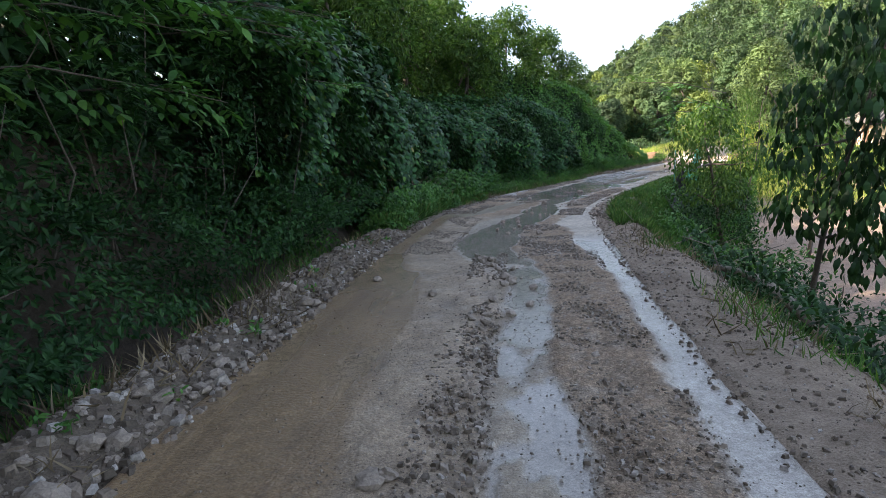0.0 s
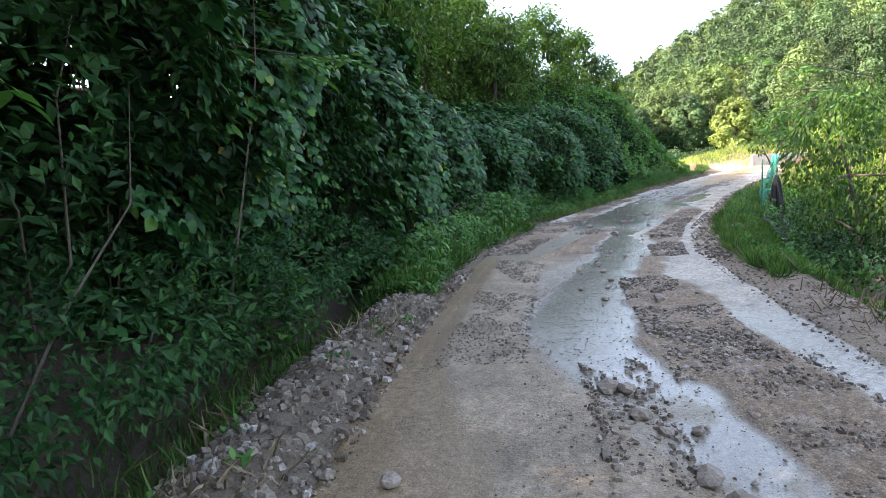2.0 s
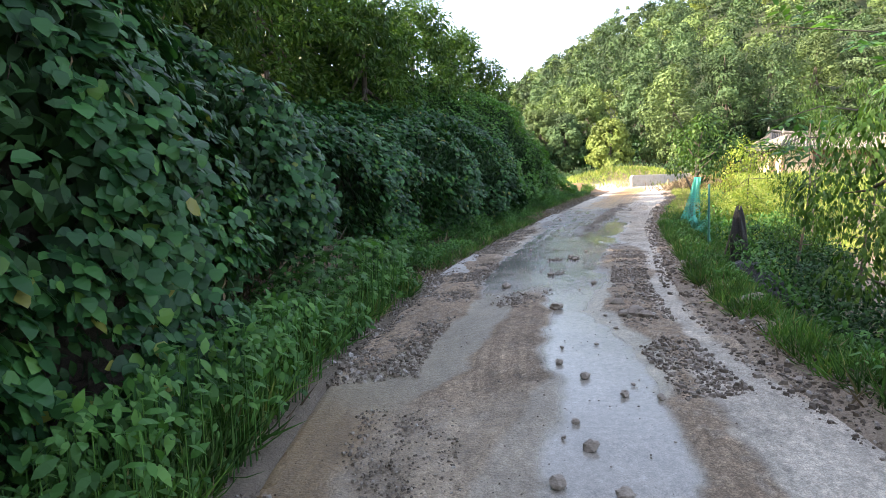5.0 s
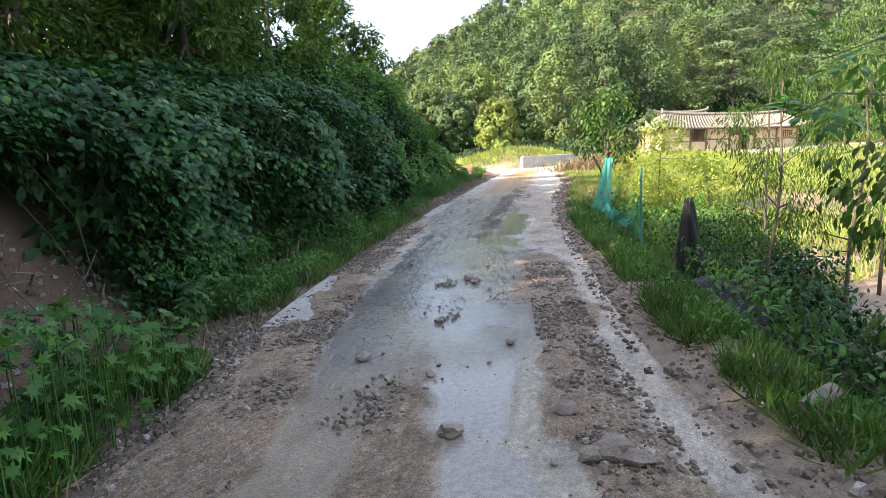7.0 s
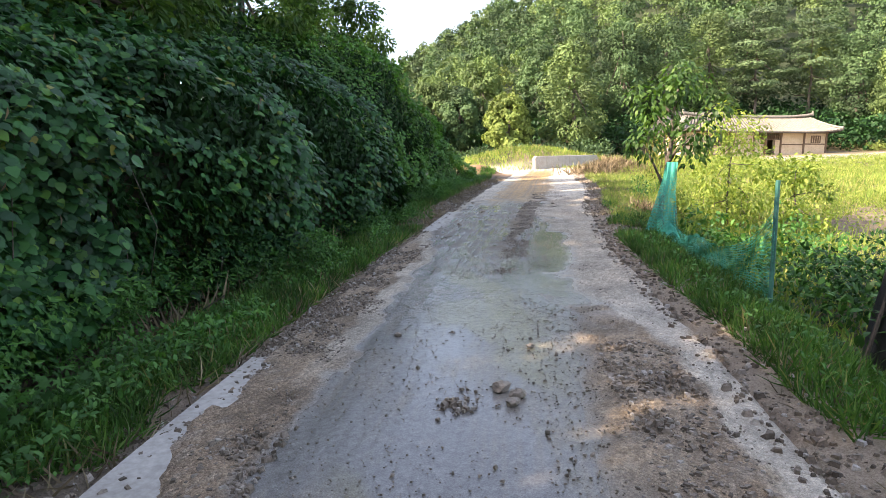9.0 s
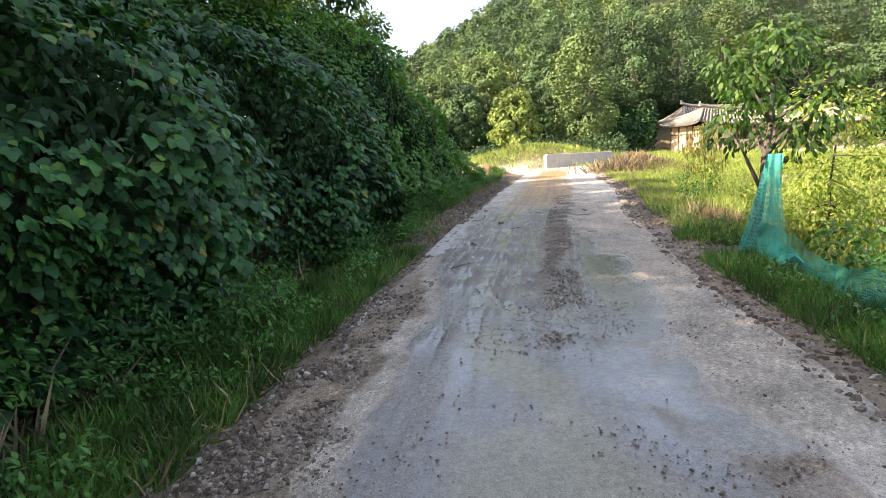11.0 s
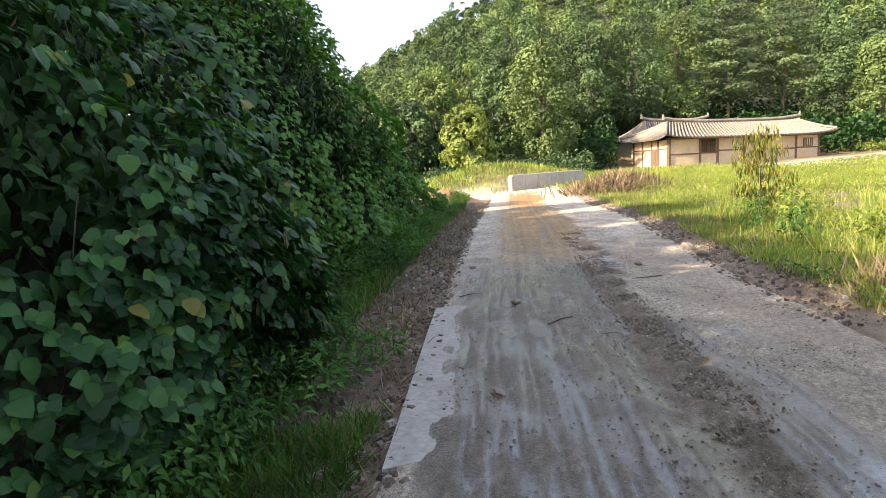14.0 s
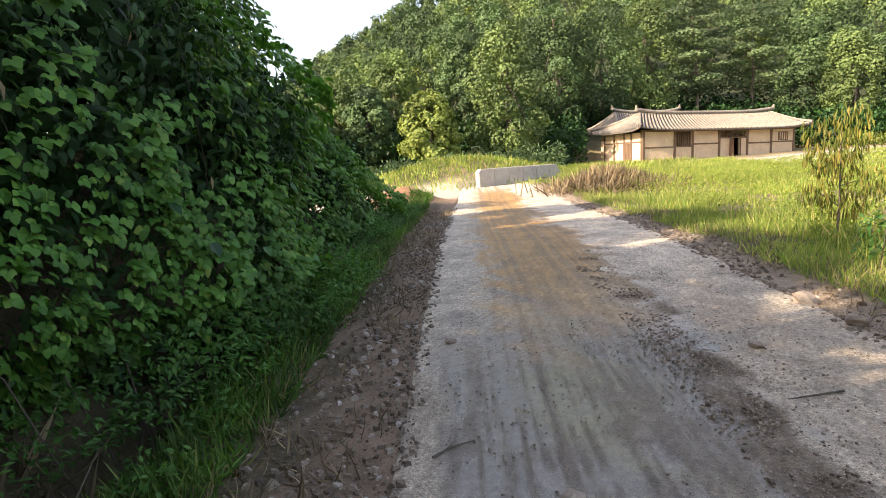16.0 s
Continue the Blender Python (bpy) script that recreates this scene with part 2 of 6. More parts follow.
PEACH_LEAF = leaf_material("peach_leaf", [(0.0, (0.1, 0.15, 0.035)), (0.5, (0.2, 0.22, 0.06)), (1.0, (0.34, 0.27, 0.09))], 0.55, 0.35)
HERB_LEAF = leaf_material("herb_leaf", [(0.0, (0.032, 0.1, 0.026)), (0.6, (0.06, 0.175, 0.044)), (1.0, (0.1, 0.23, 0.058))], 0.45, 0.28)
FROND_LEAF = leaf_material("frond_leaf", [(0.0, (0.045, 0.14, 0.042)), (0.6, (0.08, 0.21, 0.06)), (1.0, (0.13, 0.29, 0.075))], 0.42, 0.35)
# Darker than the herb green: deep shade under the trees is put into it.
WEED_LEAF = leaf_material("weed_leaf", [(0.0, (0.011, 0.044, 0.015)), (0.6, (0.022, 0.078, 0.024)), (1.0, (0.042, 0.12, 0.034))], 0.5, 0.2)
GRASS = leaf_material("grass_blade", [(0.0, (0.035, 0.095, 0.024)), (0.6, (0.07, 0.175, 0.04)), (0.92, (0.12, 0.22, 0.055)), (1.0, (0.27, 0.23, 0.12))], 0.5, 0.3, 1.6, (0.6, 1.25))
FIELD_GRASS = leaf_material("field_grass", [(0.0, (0.15, 0.24, 0.06)), (0.6, (0.27, 0.36, 0.1)), (0.85, (0.42, 0.42, 0.16)), (1.0, (0.6, 0.5, 0.27))], 0.6, 0.45, 0.4, (0.7, 1.2))
DEAD = leaf_material("dry_stalk", [(0.0, (0.1, 0.075, 0.05)), (0.6, (0.2, 0.155, 0.11)), (1.0, (0.34, 0.28, 0.2))], 0.8, 0.1)
FOREST_LEAF = leaf_material("forest_leaf", [(0.0, (0.044, 0.086, 0.042)), (0.5, (0.062, 0.113, 0.053)), (1.0, (0.088, 0.146, 0.067))], 0.6, 0.12, 0.14, (0.6, 1.35))
FOREST_MID = leaf_material("forest_leaf_mid", [(0.0, (0.088, 0.148, 0.06)), (0.5, (0.12, 0.182, 0.072)), (1.0, (0.155, 0.222, 0.088))], 0.6, 0.15, 0.14, (0.65, 1.3))
FOREST_LIGHT = leaf_material("forest_leaf_light", [(0.0, (0.125, 0.18, 0.055)), (0.5, (0.165, 0.22, 0.067)), (1.0, (0.21, 0.26, 0.082))], 0.6, 0.2, 0.14, (0.7, 1.25))
PINE_LEAF = leaf_material("pine_needles", [(0.0, (0.062, 0.105, 0.058)), (0.5, (0.084, 0.134, 0.07)), (1.0, (0.112, 0.166, 0.085))], 0.6, 0.08, 0.14, (0.6, 1.3))
BARK = plain("bark", (0.045, 0.036, 0.028), (0.15, 0.125, 0.1), 14, 0.9, 0.8, 0.012, stretch=(1, 1, 0.25))
DRIFTWOOD = plain("driftwood", (0.12, 0.1, 0.08), (0.3, 0.26, 0.21), 10, 0.85, 0.6, 0.008)
STONE = plain("stone", (0.15, 0.115, 0.085), (0.38, 0.32, 0.26), 9, 0.75, 0.6, 0.01)
CONCRETE = plain("concrete", (0.3, 0.275, 0.24), (0.5, 0.47, 0.43), 2.2, 0.8, 0.3, 0.006)
PLASTER = plain("plaster", (0.5, 0.37, 0.25), (0.7, 0.55, 0.4), 1.6, 0.9, 0.3, 0.008)
TIMBER = plain("timber", (0.1, 0.06, 0.04), (0.2, 0.13, 0.085), 6, 0.8, 0.5, 0.006, stretch=(1, 1, 0.2))
# Darker copy of the roof tile; shade of the valleys is put into it.
SHADED_PAN_TILE = plain("shaded_pan_tile", (0.05, 0.045, 0.04), (0.13, 0.115, 0.1), 3.5, 0.85, 0.5, 0.01)
ROOF_TILE = plain("roof_tile", (0.11, 0.1, 0.085), (0.33, 0.295, 0.25), 3.5, 0.8, 0.5, 0.01)
NET_GREEN = plain("green_net", (0.015, 0.27, 0.21), (0.04, 0.46, 0.36), 30, 0.6, 0.3, 0.003)
TARP = plain("black_cloth", (0.006, 0.006, 0.007), (0.022, 0.022, 0.026), 18, 0.55, 0.7, 0.01)
SACK = plain("white_sack", (0.5, 0.5, 0.55), (0.78, 0.78, 0.82), 12, 0.5, 0.5, 0.01)
POST_GREEN = plain("painted_post", (0.02, 0.12, 0.1), (0.06, 0.22, 0.18), 25, 0.5, 0.2, 0.002)


def soil_material():
    m, nt, b = material("soil", 0.9)
    a = nt.nodes.new("ShaderNodeAttribute")
    a.attribute_name = "tone"
    f1, f2 = noise_out(nt, 5, 6, 0.7), noise_out(nt, 60, 4, 0.65)
    c = mixed(nt, 1.0, a.outputs["Color"], ramp(nt, f1, [(0.3, (0.65, 0.63, 0.6)), (0.7, (1.2, 1.2, 1.2))]), "MULTIPLY")
    c = mixed(nt, 0.6, c, ramp(nt, f2, [(0.35, (0.55, 0.53, 0.5)), (0.65, (1.3, 1.3, 1.28))]), "MULTIPLY")
    nt.links.new(c, b.inputs["Base Color"])
    bump(nt, b, f2, 0.8, 0.03)
    return m


def road_material():
    """Mud, slurry and grit; 'wet' turns it glossy."""
    m, nt, b = material("road_mud", 0.8)
    a, wv = nt.nodes.new("ShaderNodeAttribute"), nt.nodes.new("ShaderNodeAttribute")
    a.attribute_name, wv.attribute_name = "tone", "wet"
    f1, f2 = noise_out(nt, 22, 6, 0.75), noise_out(nt, 110, 4, 0.75)
    speck = ramp(nt, f1, [(0.3, (0.62, 0.6, 0.58)), (0.7, (1.22, 1.22, 1.2))])
    c = mixed(nt, 1.0, a.outputs["Color"], speck, "MULTIPLY")
    c = mixed(nt, 0.75, c, ramp(nt, f2, [(0.35, (0.5, 0.48, 0.46)), (0.65, (1.35, 1.35, 1.33))]), "MULTIPLY")
    # single grains, which drown where it is wet
    dry = nt.nodes.new("ShaderNodeMapRange")
    for i, v in ((1, 0.1), (2, 0.75), (3, 0.75), (4, 0.05)):
        dry.inputs[i].default_value = v
    nt.links.new(wv.outputs["Fac"], dry.inputs[0])
    grain = []
    for size in (48, 125):
        g = nt.nodes.new("ShaderNodeTexVoronoi")
        g.inputs["Scale"].default_value = size
        nt.links.new(nt.nodes.new("ShaderNodeNewGeometry").outputs["Position"], g.inputs["Vector"])
        grain.append(g)
        c = mixed(nt, dry.outputs[0], c, mixed(nt, 1.0, c, ramp(nt, g.outputs["Color"], [(0.12, (0.6, 0.58, 0.56)), (0.5, (0.97, 0.96, 0.95)), (0.88, (1.4, 1.38, 1.35))]), "MULTIPLY"))
    nt.links.new(c, b.inputs["Base Color"])
    r = nt.nodes.new("ShaderNodeMapRange")
    for i, v in ((1, 0.3), (2, 0.96), (3, 0.85), (4, 0.045)):
        r.inputs[i].default_value = v
    nt.links.new(wv.outputs["Fac"], r.inputs[0])
    nt.links.new(r.outputs[0], b.inputs["Roughness"])
    s = nt.nodes.new("ShaderNodeMapRange")
    for i, v in ((1, 0.3), (2, 0.96), (3, 1.0), (4, 0.05)):
        s.inputs[i].default_value = v
    nt.links.new(wv.outputs["Fac"], s.inputs[0])
    n = bump(nt, b, mixed(nt, 0.6, mixed(nt, 0.5, f1, f2), grain[0].outputs["Distance"], "SUBTRACT"), 1.0, 0.02)
    nt.links.new(s.outputs[0], n.inputs["Strength"])
    return m


SOIL, ROAD = soil_material(), road_material()

# ---- the lie of the land ----
LEFT_Y = [-40, -5, 2.3, 5.5, 8.4, 11.5, 14, 16, 19, 20.6, 24.2, 27.7, 30.8, 33.7, 37.3, 40, 50, 56, 420]
LEFT_X = [-2.2, -1.7, -1.5, -1.2, -.95, -.45, .05, .85, 2.0, 2.8, 4.65, 6.6, 8.3, 10, 12.1, 13.7, 20, 23.6, 240]
RIGHT_Y = [-40, -5, 2.1, 4.6, 8, 10.8, 12.9, 14.8, 16.9, 19.5, 21.7, 24.4, 27.4, 30.3, 34.2, 38, 42, 46.5, 50, 56, 420]
RIGHT_X = [0.8, 1.2, 1.4, 1.75, 2.3, 2.75, 3.25, 3.9, 4.8, 6.2, 7.3, 8.7, 10.5, 12.2, 14.9, 17.3, 19.4, 22.2, 24.4, 28, 245]


def smooth_line(ys, xs):
    g = np.arange(-40, 420, 0.25)
    v = np.interp(g, ys, xs)
    k = np.hanning(13)
    v2 = np.convolve(np.pad(v, 6, mode="edge"), k / k.sum(), mode="valid")
    return lambda y: np.interp(y, g, v2)


XL, XR = smooth_line(LEFT_Y, LEFT_X), smooth_line(RIGHT_Y, RIGHT_X)
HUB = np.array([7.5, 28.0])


def slope_cos(line, y):
    d = (line(y + 0.5) - line(y - 0.5))
    return 1 / np.sqrt(1 + d * d)


def road_z(y):
    y = np.clip(y, -12, 46)
    return 0.078 - 0.01937 * y + 0.00021 * y * y


def bank_size(y):
    return np.interp(y, [-40, 24, 32, 40, 44, 47], [1, 1, 1, 0.9, 0.4, 0])


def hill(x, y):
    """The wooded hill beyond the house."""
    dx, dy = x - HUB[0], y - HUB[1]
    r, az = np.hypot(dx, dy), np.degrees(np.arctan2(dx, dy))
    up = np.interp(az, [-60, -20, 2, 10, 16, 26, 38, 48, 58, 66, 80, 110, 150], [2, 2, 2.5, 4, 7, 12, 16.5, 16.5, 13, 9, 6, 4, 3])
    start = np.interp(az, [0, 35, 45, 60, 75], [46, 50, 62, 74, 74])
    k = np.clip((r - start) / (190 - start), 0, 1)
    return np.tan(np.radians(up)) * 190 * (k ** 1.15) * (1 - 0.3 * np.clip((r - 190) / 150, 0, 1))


def H(x, y):
    x, y = np.asarray(x, float), np.asarray(y, float)
    base = road_z(y)
    dl, dr = (XL(y) - x) * slope_cos(XL, y), (x - XR(y)) * slope_cos(XR, y)
    kb = bank_size(y)
    early = 1 - sstep(14, 18, y)
    # verge, ditch and bank on one side
    berm = early * 0.13 * np.exp(-((dl - 0.42) / 0.3) ** 2)
    foot = np.interp(y, [0, 14, 18, 30, 40], [1.05, 1.0, 1.35, 1.7, 1.9])
    ditch = -0.4 * np.exp(-((dl - foot - 0.15) / 0.28) ** 2) * np.interp(y, [-5, 8, 20, 40, 46], [0.5, 0.7, 1, 0.8, 0])
    rise = kb * (2.3 * sstep(0, 2.4, dl - foot - 0.2) + 1.6 * sstep(1.5, 9, dl - foot) + 3.5 * sstep(8, 40, dl - foot))
    hl = np.where(dl > 0, berm + ditch + rise - 0.03 * sstep(0, 0.2, dl), 0)
    # shoulder and hollow on the other
    drop = np.interp(y, [-40, 14, 20, 25, 31], [1.15, 1.1, 0.75, 0.4, 0.12])
    edge = np.interp(y, [0, 14, 25, 40], [0.75, 0.6, 0.8, 1.2])
    fall = -drop * sstep(0, 1.5, dr - edge) + (drop - 0.25) * sstep(7, 10, dr)
    lump = 0.07 * np.exp(-((dr - 0.5) / 0.3) ** 2) * np.interp(y, [0, 20, 30], [1, 1, 0.5])
    hr = np.where(dr > 0, fall + lump - 0.03 * sstep(0, 0.2, dr), 0)
    rough = (fbm(x * 1.3, y * 1.3, 3, 4) - 0.5) * 0.16 * np.clip(np.maximum(dl, dr) * 1.5, 0, 1)
    fine = (vnoise(x * 11, y * 11, 9) - 0.5) * 0.035 * np.clip(np.maximum(dl, dr) * 3, 0, 1)
    far = 1 - sstep(50, 60, y)
    mound = 1.5 * np.exp(-((x - 26.5) / 6) ** 2 - ((y - 60.5) / 3) ** 2) + 0.75 * np.exp(-((x - 17.2) / 1.3) ** 2 - ((y - 49.6) / 1.4) ** 2) + 0.5 * np.exp(-((x - 24.6) / 1.3) ** 2 - ((y - 46) / 1.2) ** 2)
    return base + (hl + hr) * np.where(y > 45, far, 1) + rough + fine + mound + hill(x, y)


def build_ground():
    ys = np.concatenate([np.arange(-40, -4, 1.5), np.arange(-4, 44, 0.14), np.arange(44, 64, 0.5), np.geomspace(64, 415, 45)])
    off = np.concatenate([[0.06, 0.14], np.arange(0.22, 3.4, 0.12), np.geomspace(3.5, 300, 42)])
    rows = []
    for y in ys:
        cl, cr = slope_cos(XL, y), slope_cos(XR, y)
        left = XL(y) - off[::-1] / cl
        right = XR(y) + off / cr
        x = np.concatenate([left, [XL(y) + 0.12, (XL(y) + XR(y)) / 2, XR(y) - 0.12], right])
        rows.append(np.stack([x, np.full(len(x), y)], -1))
    G = np.array(rows)
    ny, nx = G.shape[:2]
    x, y = G[..., 0], G[..., 1]
    z = H(x, y)
    n0 = len(off)
    under = np.where(y[:, n0:n0 + 3] < 57, -0.16, 0)
    z[:, n0:n0 + 3] += under
    V = np.stack([x, y, z], -1).reshape(-1, 3)
    i, j = np.meshgrid(np.arange(ny - 1), np.arange(nx - 1), indexing="ij")
    F = np.stack([i * nx + j, i * nx + j + 1, (i + 1) * nx + j + 1, (i + 1) * nx + j], -1).reshape(-1, 4)
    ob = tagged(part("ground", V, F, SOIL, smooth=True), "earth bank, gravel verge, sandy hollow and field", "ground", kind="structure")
    xx, yy = x.ravel(), y.ravel()
    dl, dr = (XL(yy) - xx) * slope_cos(XL, yy), (xx - XR(yy)) * slope_cos(XR, yy)
    n1, n2 = fbm(xx * 0.6, yy * 0.6, 21), fbm(xx * 2.5, yy * 2.5, 31)
    C = np.tile([0.2, 0.15, 0.11], (len(xx), 1))
    def lay(col, m):
        nonlocal C
        C = C * (1 - m[:, None]) + np.array(col) * m[:, None]
    # bank soil, with the shade under the growth put into its tone
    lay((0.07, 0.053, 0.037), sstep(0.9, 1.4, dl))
    lay((0.16, 0.1, 0.066), sstep(1.3, 1.8, dl) * band(16.2, 21, yy, 0.8))
    lay((0.17, 0.135, 0.1), band(-0.3, 0.85, dl, 0.15) * (yy < 20))
    lay((0.24, 0.17, 0.12), band(-0.3, 0.95, dl, 0.1) * sstep(26, 28, yy) * sstep(0.3, 0.5, n2))
    lay((0.3, 0.24, 0.18), band(-0.3, 0.9, dr, 0.2) * sstep(0.3, 0.55, n2 + 0.1))
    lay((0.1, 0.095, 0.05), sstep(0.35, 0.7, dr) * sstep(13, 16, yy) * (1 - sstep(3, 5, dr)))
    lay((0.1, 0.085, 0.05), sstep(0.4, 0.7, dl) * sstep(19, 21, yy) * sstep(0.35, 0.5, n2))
    lay((0.38, 0.28, 0.215), sstep(2.6, 3.6, dr) * (1 - sstep(7.5, 10, dr)) * (1 - sstep(19, 24, yy)))
    lay((0.22, 0.19, 0.08), sstep(6, 9, dr) * sstep(0.3, 0.6, n1))
    lay((0.42, 0.35, 0.25), sstep(0.62, 0.7, n1) * sstep(6, 9, dr))
    lay((0.5, 0.44, 0.36), band(50.5, 57.5, yy, 0.8) * band(-1, 9, dl, 1.5))
    lay((0.34, 0.19, 0.1), np.exp(-((xx - 17.2) / 1.5) ** 2 - ((yy - 49.6) / 1.5) ** 2))
    lay((0.5, 0.46, 0.4), band(44, 60, yy, 1.5) * band(26.5, 60, xx - 0.1 * yy, 1) * band(51, 57, yy, 1))
    # shade beneath the wood is put into the hillside's ground colour
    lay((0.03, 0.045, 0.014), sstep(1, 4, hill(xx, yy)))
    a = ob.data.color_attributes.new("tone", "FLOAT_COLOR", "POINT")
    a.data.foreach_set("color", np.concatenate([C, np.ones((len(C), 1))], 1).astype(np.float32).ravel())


build_ground()


def build_road():
    ys = np.concatenate([np.arange(-8, 0, 0.12), np.arange(0, 34, 0.05), np.arange(34, 57, 0.09)])
    us = np.concatenate([[-0.07, -0.035], np.linspace(0, 1, 126), [1.035, 1.07]])
    U, Y = np.meshgrid(us, ys)
    wob = (fbm(Y * 1.4, Y * 0 + 3, 8) - 0.5) * 0.1 * (U < 0.5) + (fbm(Y * 1.2, Y * 0 + 9, 12) - 0.5) * 0.1 * (U > 0.5)
    X = XL(Y) + (XR(Y) - XL(Y)) * U + wob * np.abs(2 * U - 1) ** 3
    n1, n2, n3 = fbm(X * 1.1, Y * 0.55, 41), fbm(X * 4, Y * 3, 51), fbm(X * 14, Y * 14, 61, 3)
    track = fbm(U * 60 + 5 * fbm(Y * 0.12, Y * 0, 5) + 0.6 * fbm(Y * 1.5, U * 4, 6), Y * 0.05, 71, 3)
    streak = fbm(U * 190 + 9 * fbm(Y * 0.15, Y * 0, 5), Y * 1.3 + U * 9, 141, 4)
    u = U + (n1 - 0.5) * 0.1 + (n2 - 0.5) * 0.06
    Yw = Y + (n1 - 0.5) * 3.5 + (n2 - 0.5) * 1.5
    C = np.empty((*X.shape, 3))
    C[:] = (0.3, 0.245, 0.185)
    wet, rough = np.full(X.shape, 0.25), np.full(X.shape, 0.5)
    def lay(col, m, wv=None, rv=None):
        nonlocal C, wet, rough
        C = C * (1 - m[..., None]) + np.array(col) * m[..., None]
        if wv is not None:
            wet = wet * (1 - m) + wv * m
        if rv is not None:
            rough = rough * (1 - m) + rv * m
    def line(*pairs):
        """How far across the lane an edge runs, from pairs of y and share of the width."""
        return np.interp(Yq, pairs[0::2], pairs[1::2])
    def between(a, b, soft=0.02):
        return sstep(a - soft, a + soft, u) * (1 - sstep(b - soft, b + soft, u))
    Yq = Y + (n1 - 0.5) * 1.2
    early, late = 1 - sstep(16.3, 17.6, Yq), sstep(16.3, 17.6, Yq)
    silt_r = line(0, 0.4, 2.2, 0.36, 4.2, 0.31, 7, 0.25, 8.5, 0.1, 12, 0.1, 13.2, 0.2, 13.8, 0.32, 14.8, 0.34, 15.7, 0.38, 17, 0.42)
    silt_l = line(0, -0.2, 12.8, -0.2, 13.8, 0.06, 14.9, 0.18, 15.8, 0.23, 17.2, 0.22, 18, 0.17, 20, 0.2, 22, 0.18, 24.5, 0.18, 28, 0.07, 33, 0.03)
    pool_l = line(0, 0.54, 4.2, 0.55, 6.0, 0.56, 7.3, 0.46, 8.6, 0.33, 9.8, 0.3, 11.4, 0.3, 12.6, 0.42, 13.3, 0.5, 15.4, 0.53, 17, 0.5)
    pool_r = line(0, 0.72, 4.2, 0.69, 6.2, 0.7, 7.3, 0.66, 8.5, 0.58, 9.8, 0.61, 11.2, 0.67, 13, 0.75, 14.2, 0.72, 15.3, 0.65, 16.4, 0.7, 17, 0.74)
    ridge_r = line(0, 0.88, 4, 0.92, 6.6, 0.95, 8.4, 0.84, 9.7, 0.86, 11, 0.77, 13, 0.83, 14, 0.92, 16.5, 0.9, 17.3, 0.95, 18.3, 0.91, 20.2, 0.92, 21.5, 0.8)
    pale_r = line(0, 0.99, 4, 1.06, 6.5, 1.1, 8, 1.04, 10.5, 1.06, 13, 0.98, 15, 1.0, 17, 1.03, 22, 1.03)
    slurry_r = line(17, 0.74, 18.5, 0.76, 20.5, 0.78, 22, 0.64, 24, 0.69, 27, 0.7, 29.5, 0.58, 32, 0.54)
    # gritty damp earth under all of the first half
    lay((0.3, 0.235, 0.165), early, 0.42, 0.75)
    lay((0.33, 0.26, 0.185), early * between(silt_r, pool_l, 0.04), 0.55, 0.6)
    lay((0.36, 0.275, 0.195), early * between(silt_r, pool_l, 0.03) * sstep(12.8, 13.6, Yq), 0.2, 0.4)
    lay((0.24, 0.18, 0.13), early * between(silt_r, pool_l, 0.03) * sstep(12.8, 13.6, Yq) * sstep(0.45, 0.6, track) * 0.7, 0.25, 0.6)
    # brown silt, wet where the wheels pressed it
    lay((0.27, 0.185, 0.105), early * between(silt_l, silt_r, 0.025), 0.76, 0.1)
    lay((0.2, 0.135, 0.08), early * between(silt_l, silt_r, 0.04) * sstep(0.46, 0.64, track * 0.7 + n1 * 0.3) * 0.6, 0.7, 0.15)
    lay((0.28, 0.205, 0.125), early * between(silt_l, silt_r, 0.03) * sstep(0.46, 0.6, n1) * sstep(2.5, 4.5, Yq) * 0.8, 0.82, 0.05)
    lay((0.31, 0.26, 0.19), early * between(silt_l, silt_r, 0.02) * sstep(12.6, 13.6, Yq), 0.74, 0.2)
    # earth washed in from the bank
    lay((0.32, 0.24, 0.17), sstep(13, 14, Yq) * (1 - sstep(20.5, 21.5, Yq)) * (1 - sstep(silt_l - 0.025, silt_l + 0.02, u)), 0.12, 1.0)
    # puddle, stony ridge, pale slurry
    film = between(pool_l, pool_r, 0.015)
    lay((0.31, 0.26, 0.2), early * film, 0.66, 0.25)
    lay((0.32, 0.295, 0.255), early * between(np.maximum(pool_l, pool_r - np.interp(Yq, [7, 8.5, 9.5, 11.5, 13], [0.22, 0.26, 0.29, 0.26, 0.22])), pool_r, 0.025), 0.94, 0.04)
    lay((0.3, 0.25, 0.19), early * film * (1 - sstep(6.8, 7.6, Yq)) * sstep(0.5, 0.58, n2 * 0.6 + n1 * 0.4), 0.6, 0.7)
    lay((0.46, 0.42, 0.34), early * sstep(12.4, 13, Yq) * between(pool_r - 0.005, pool_r + 0.06, 0.012), 0.6, 0.1)
    ridge_l = pool_r + 0.06 * sstep(12.4, 13, Yq)
    lay((0.34, 0.26, 0.185), (1 - sstep(21, 22, Yq)) * between(np.maximum(ridge_l, np.where(Yq > 17, slurry_r, 0)), ridge_r, 0.02), 0.18, 1.0)
    lay((0.24, 0.175, 0.12), (1 - sstep(21, 22, Yq)) * between(ridge_l, ridge_r, 0.03) * sstep(0.5, 0.62, n2) * 0.7, 0.35, 1.0)
    pale = between(ridge_r, pale_r, 0.018)
    lay((0.44, 0.415, 0.38), (1 - sstep(8.5, 10.5, Yq)) * pale, 0.86, 0.0)
    lay((0.48, 0.435, 0.37), sstep(8.5, 10.5, Yq) * (1 - sstep(21, 22.5, Yq)) * pale, 0.48, 0.1)
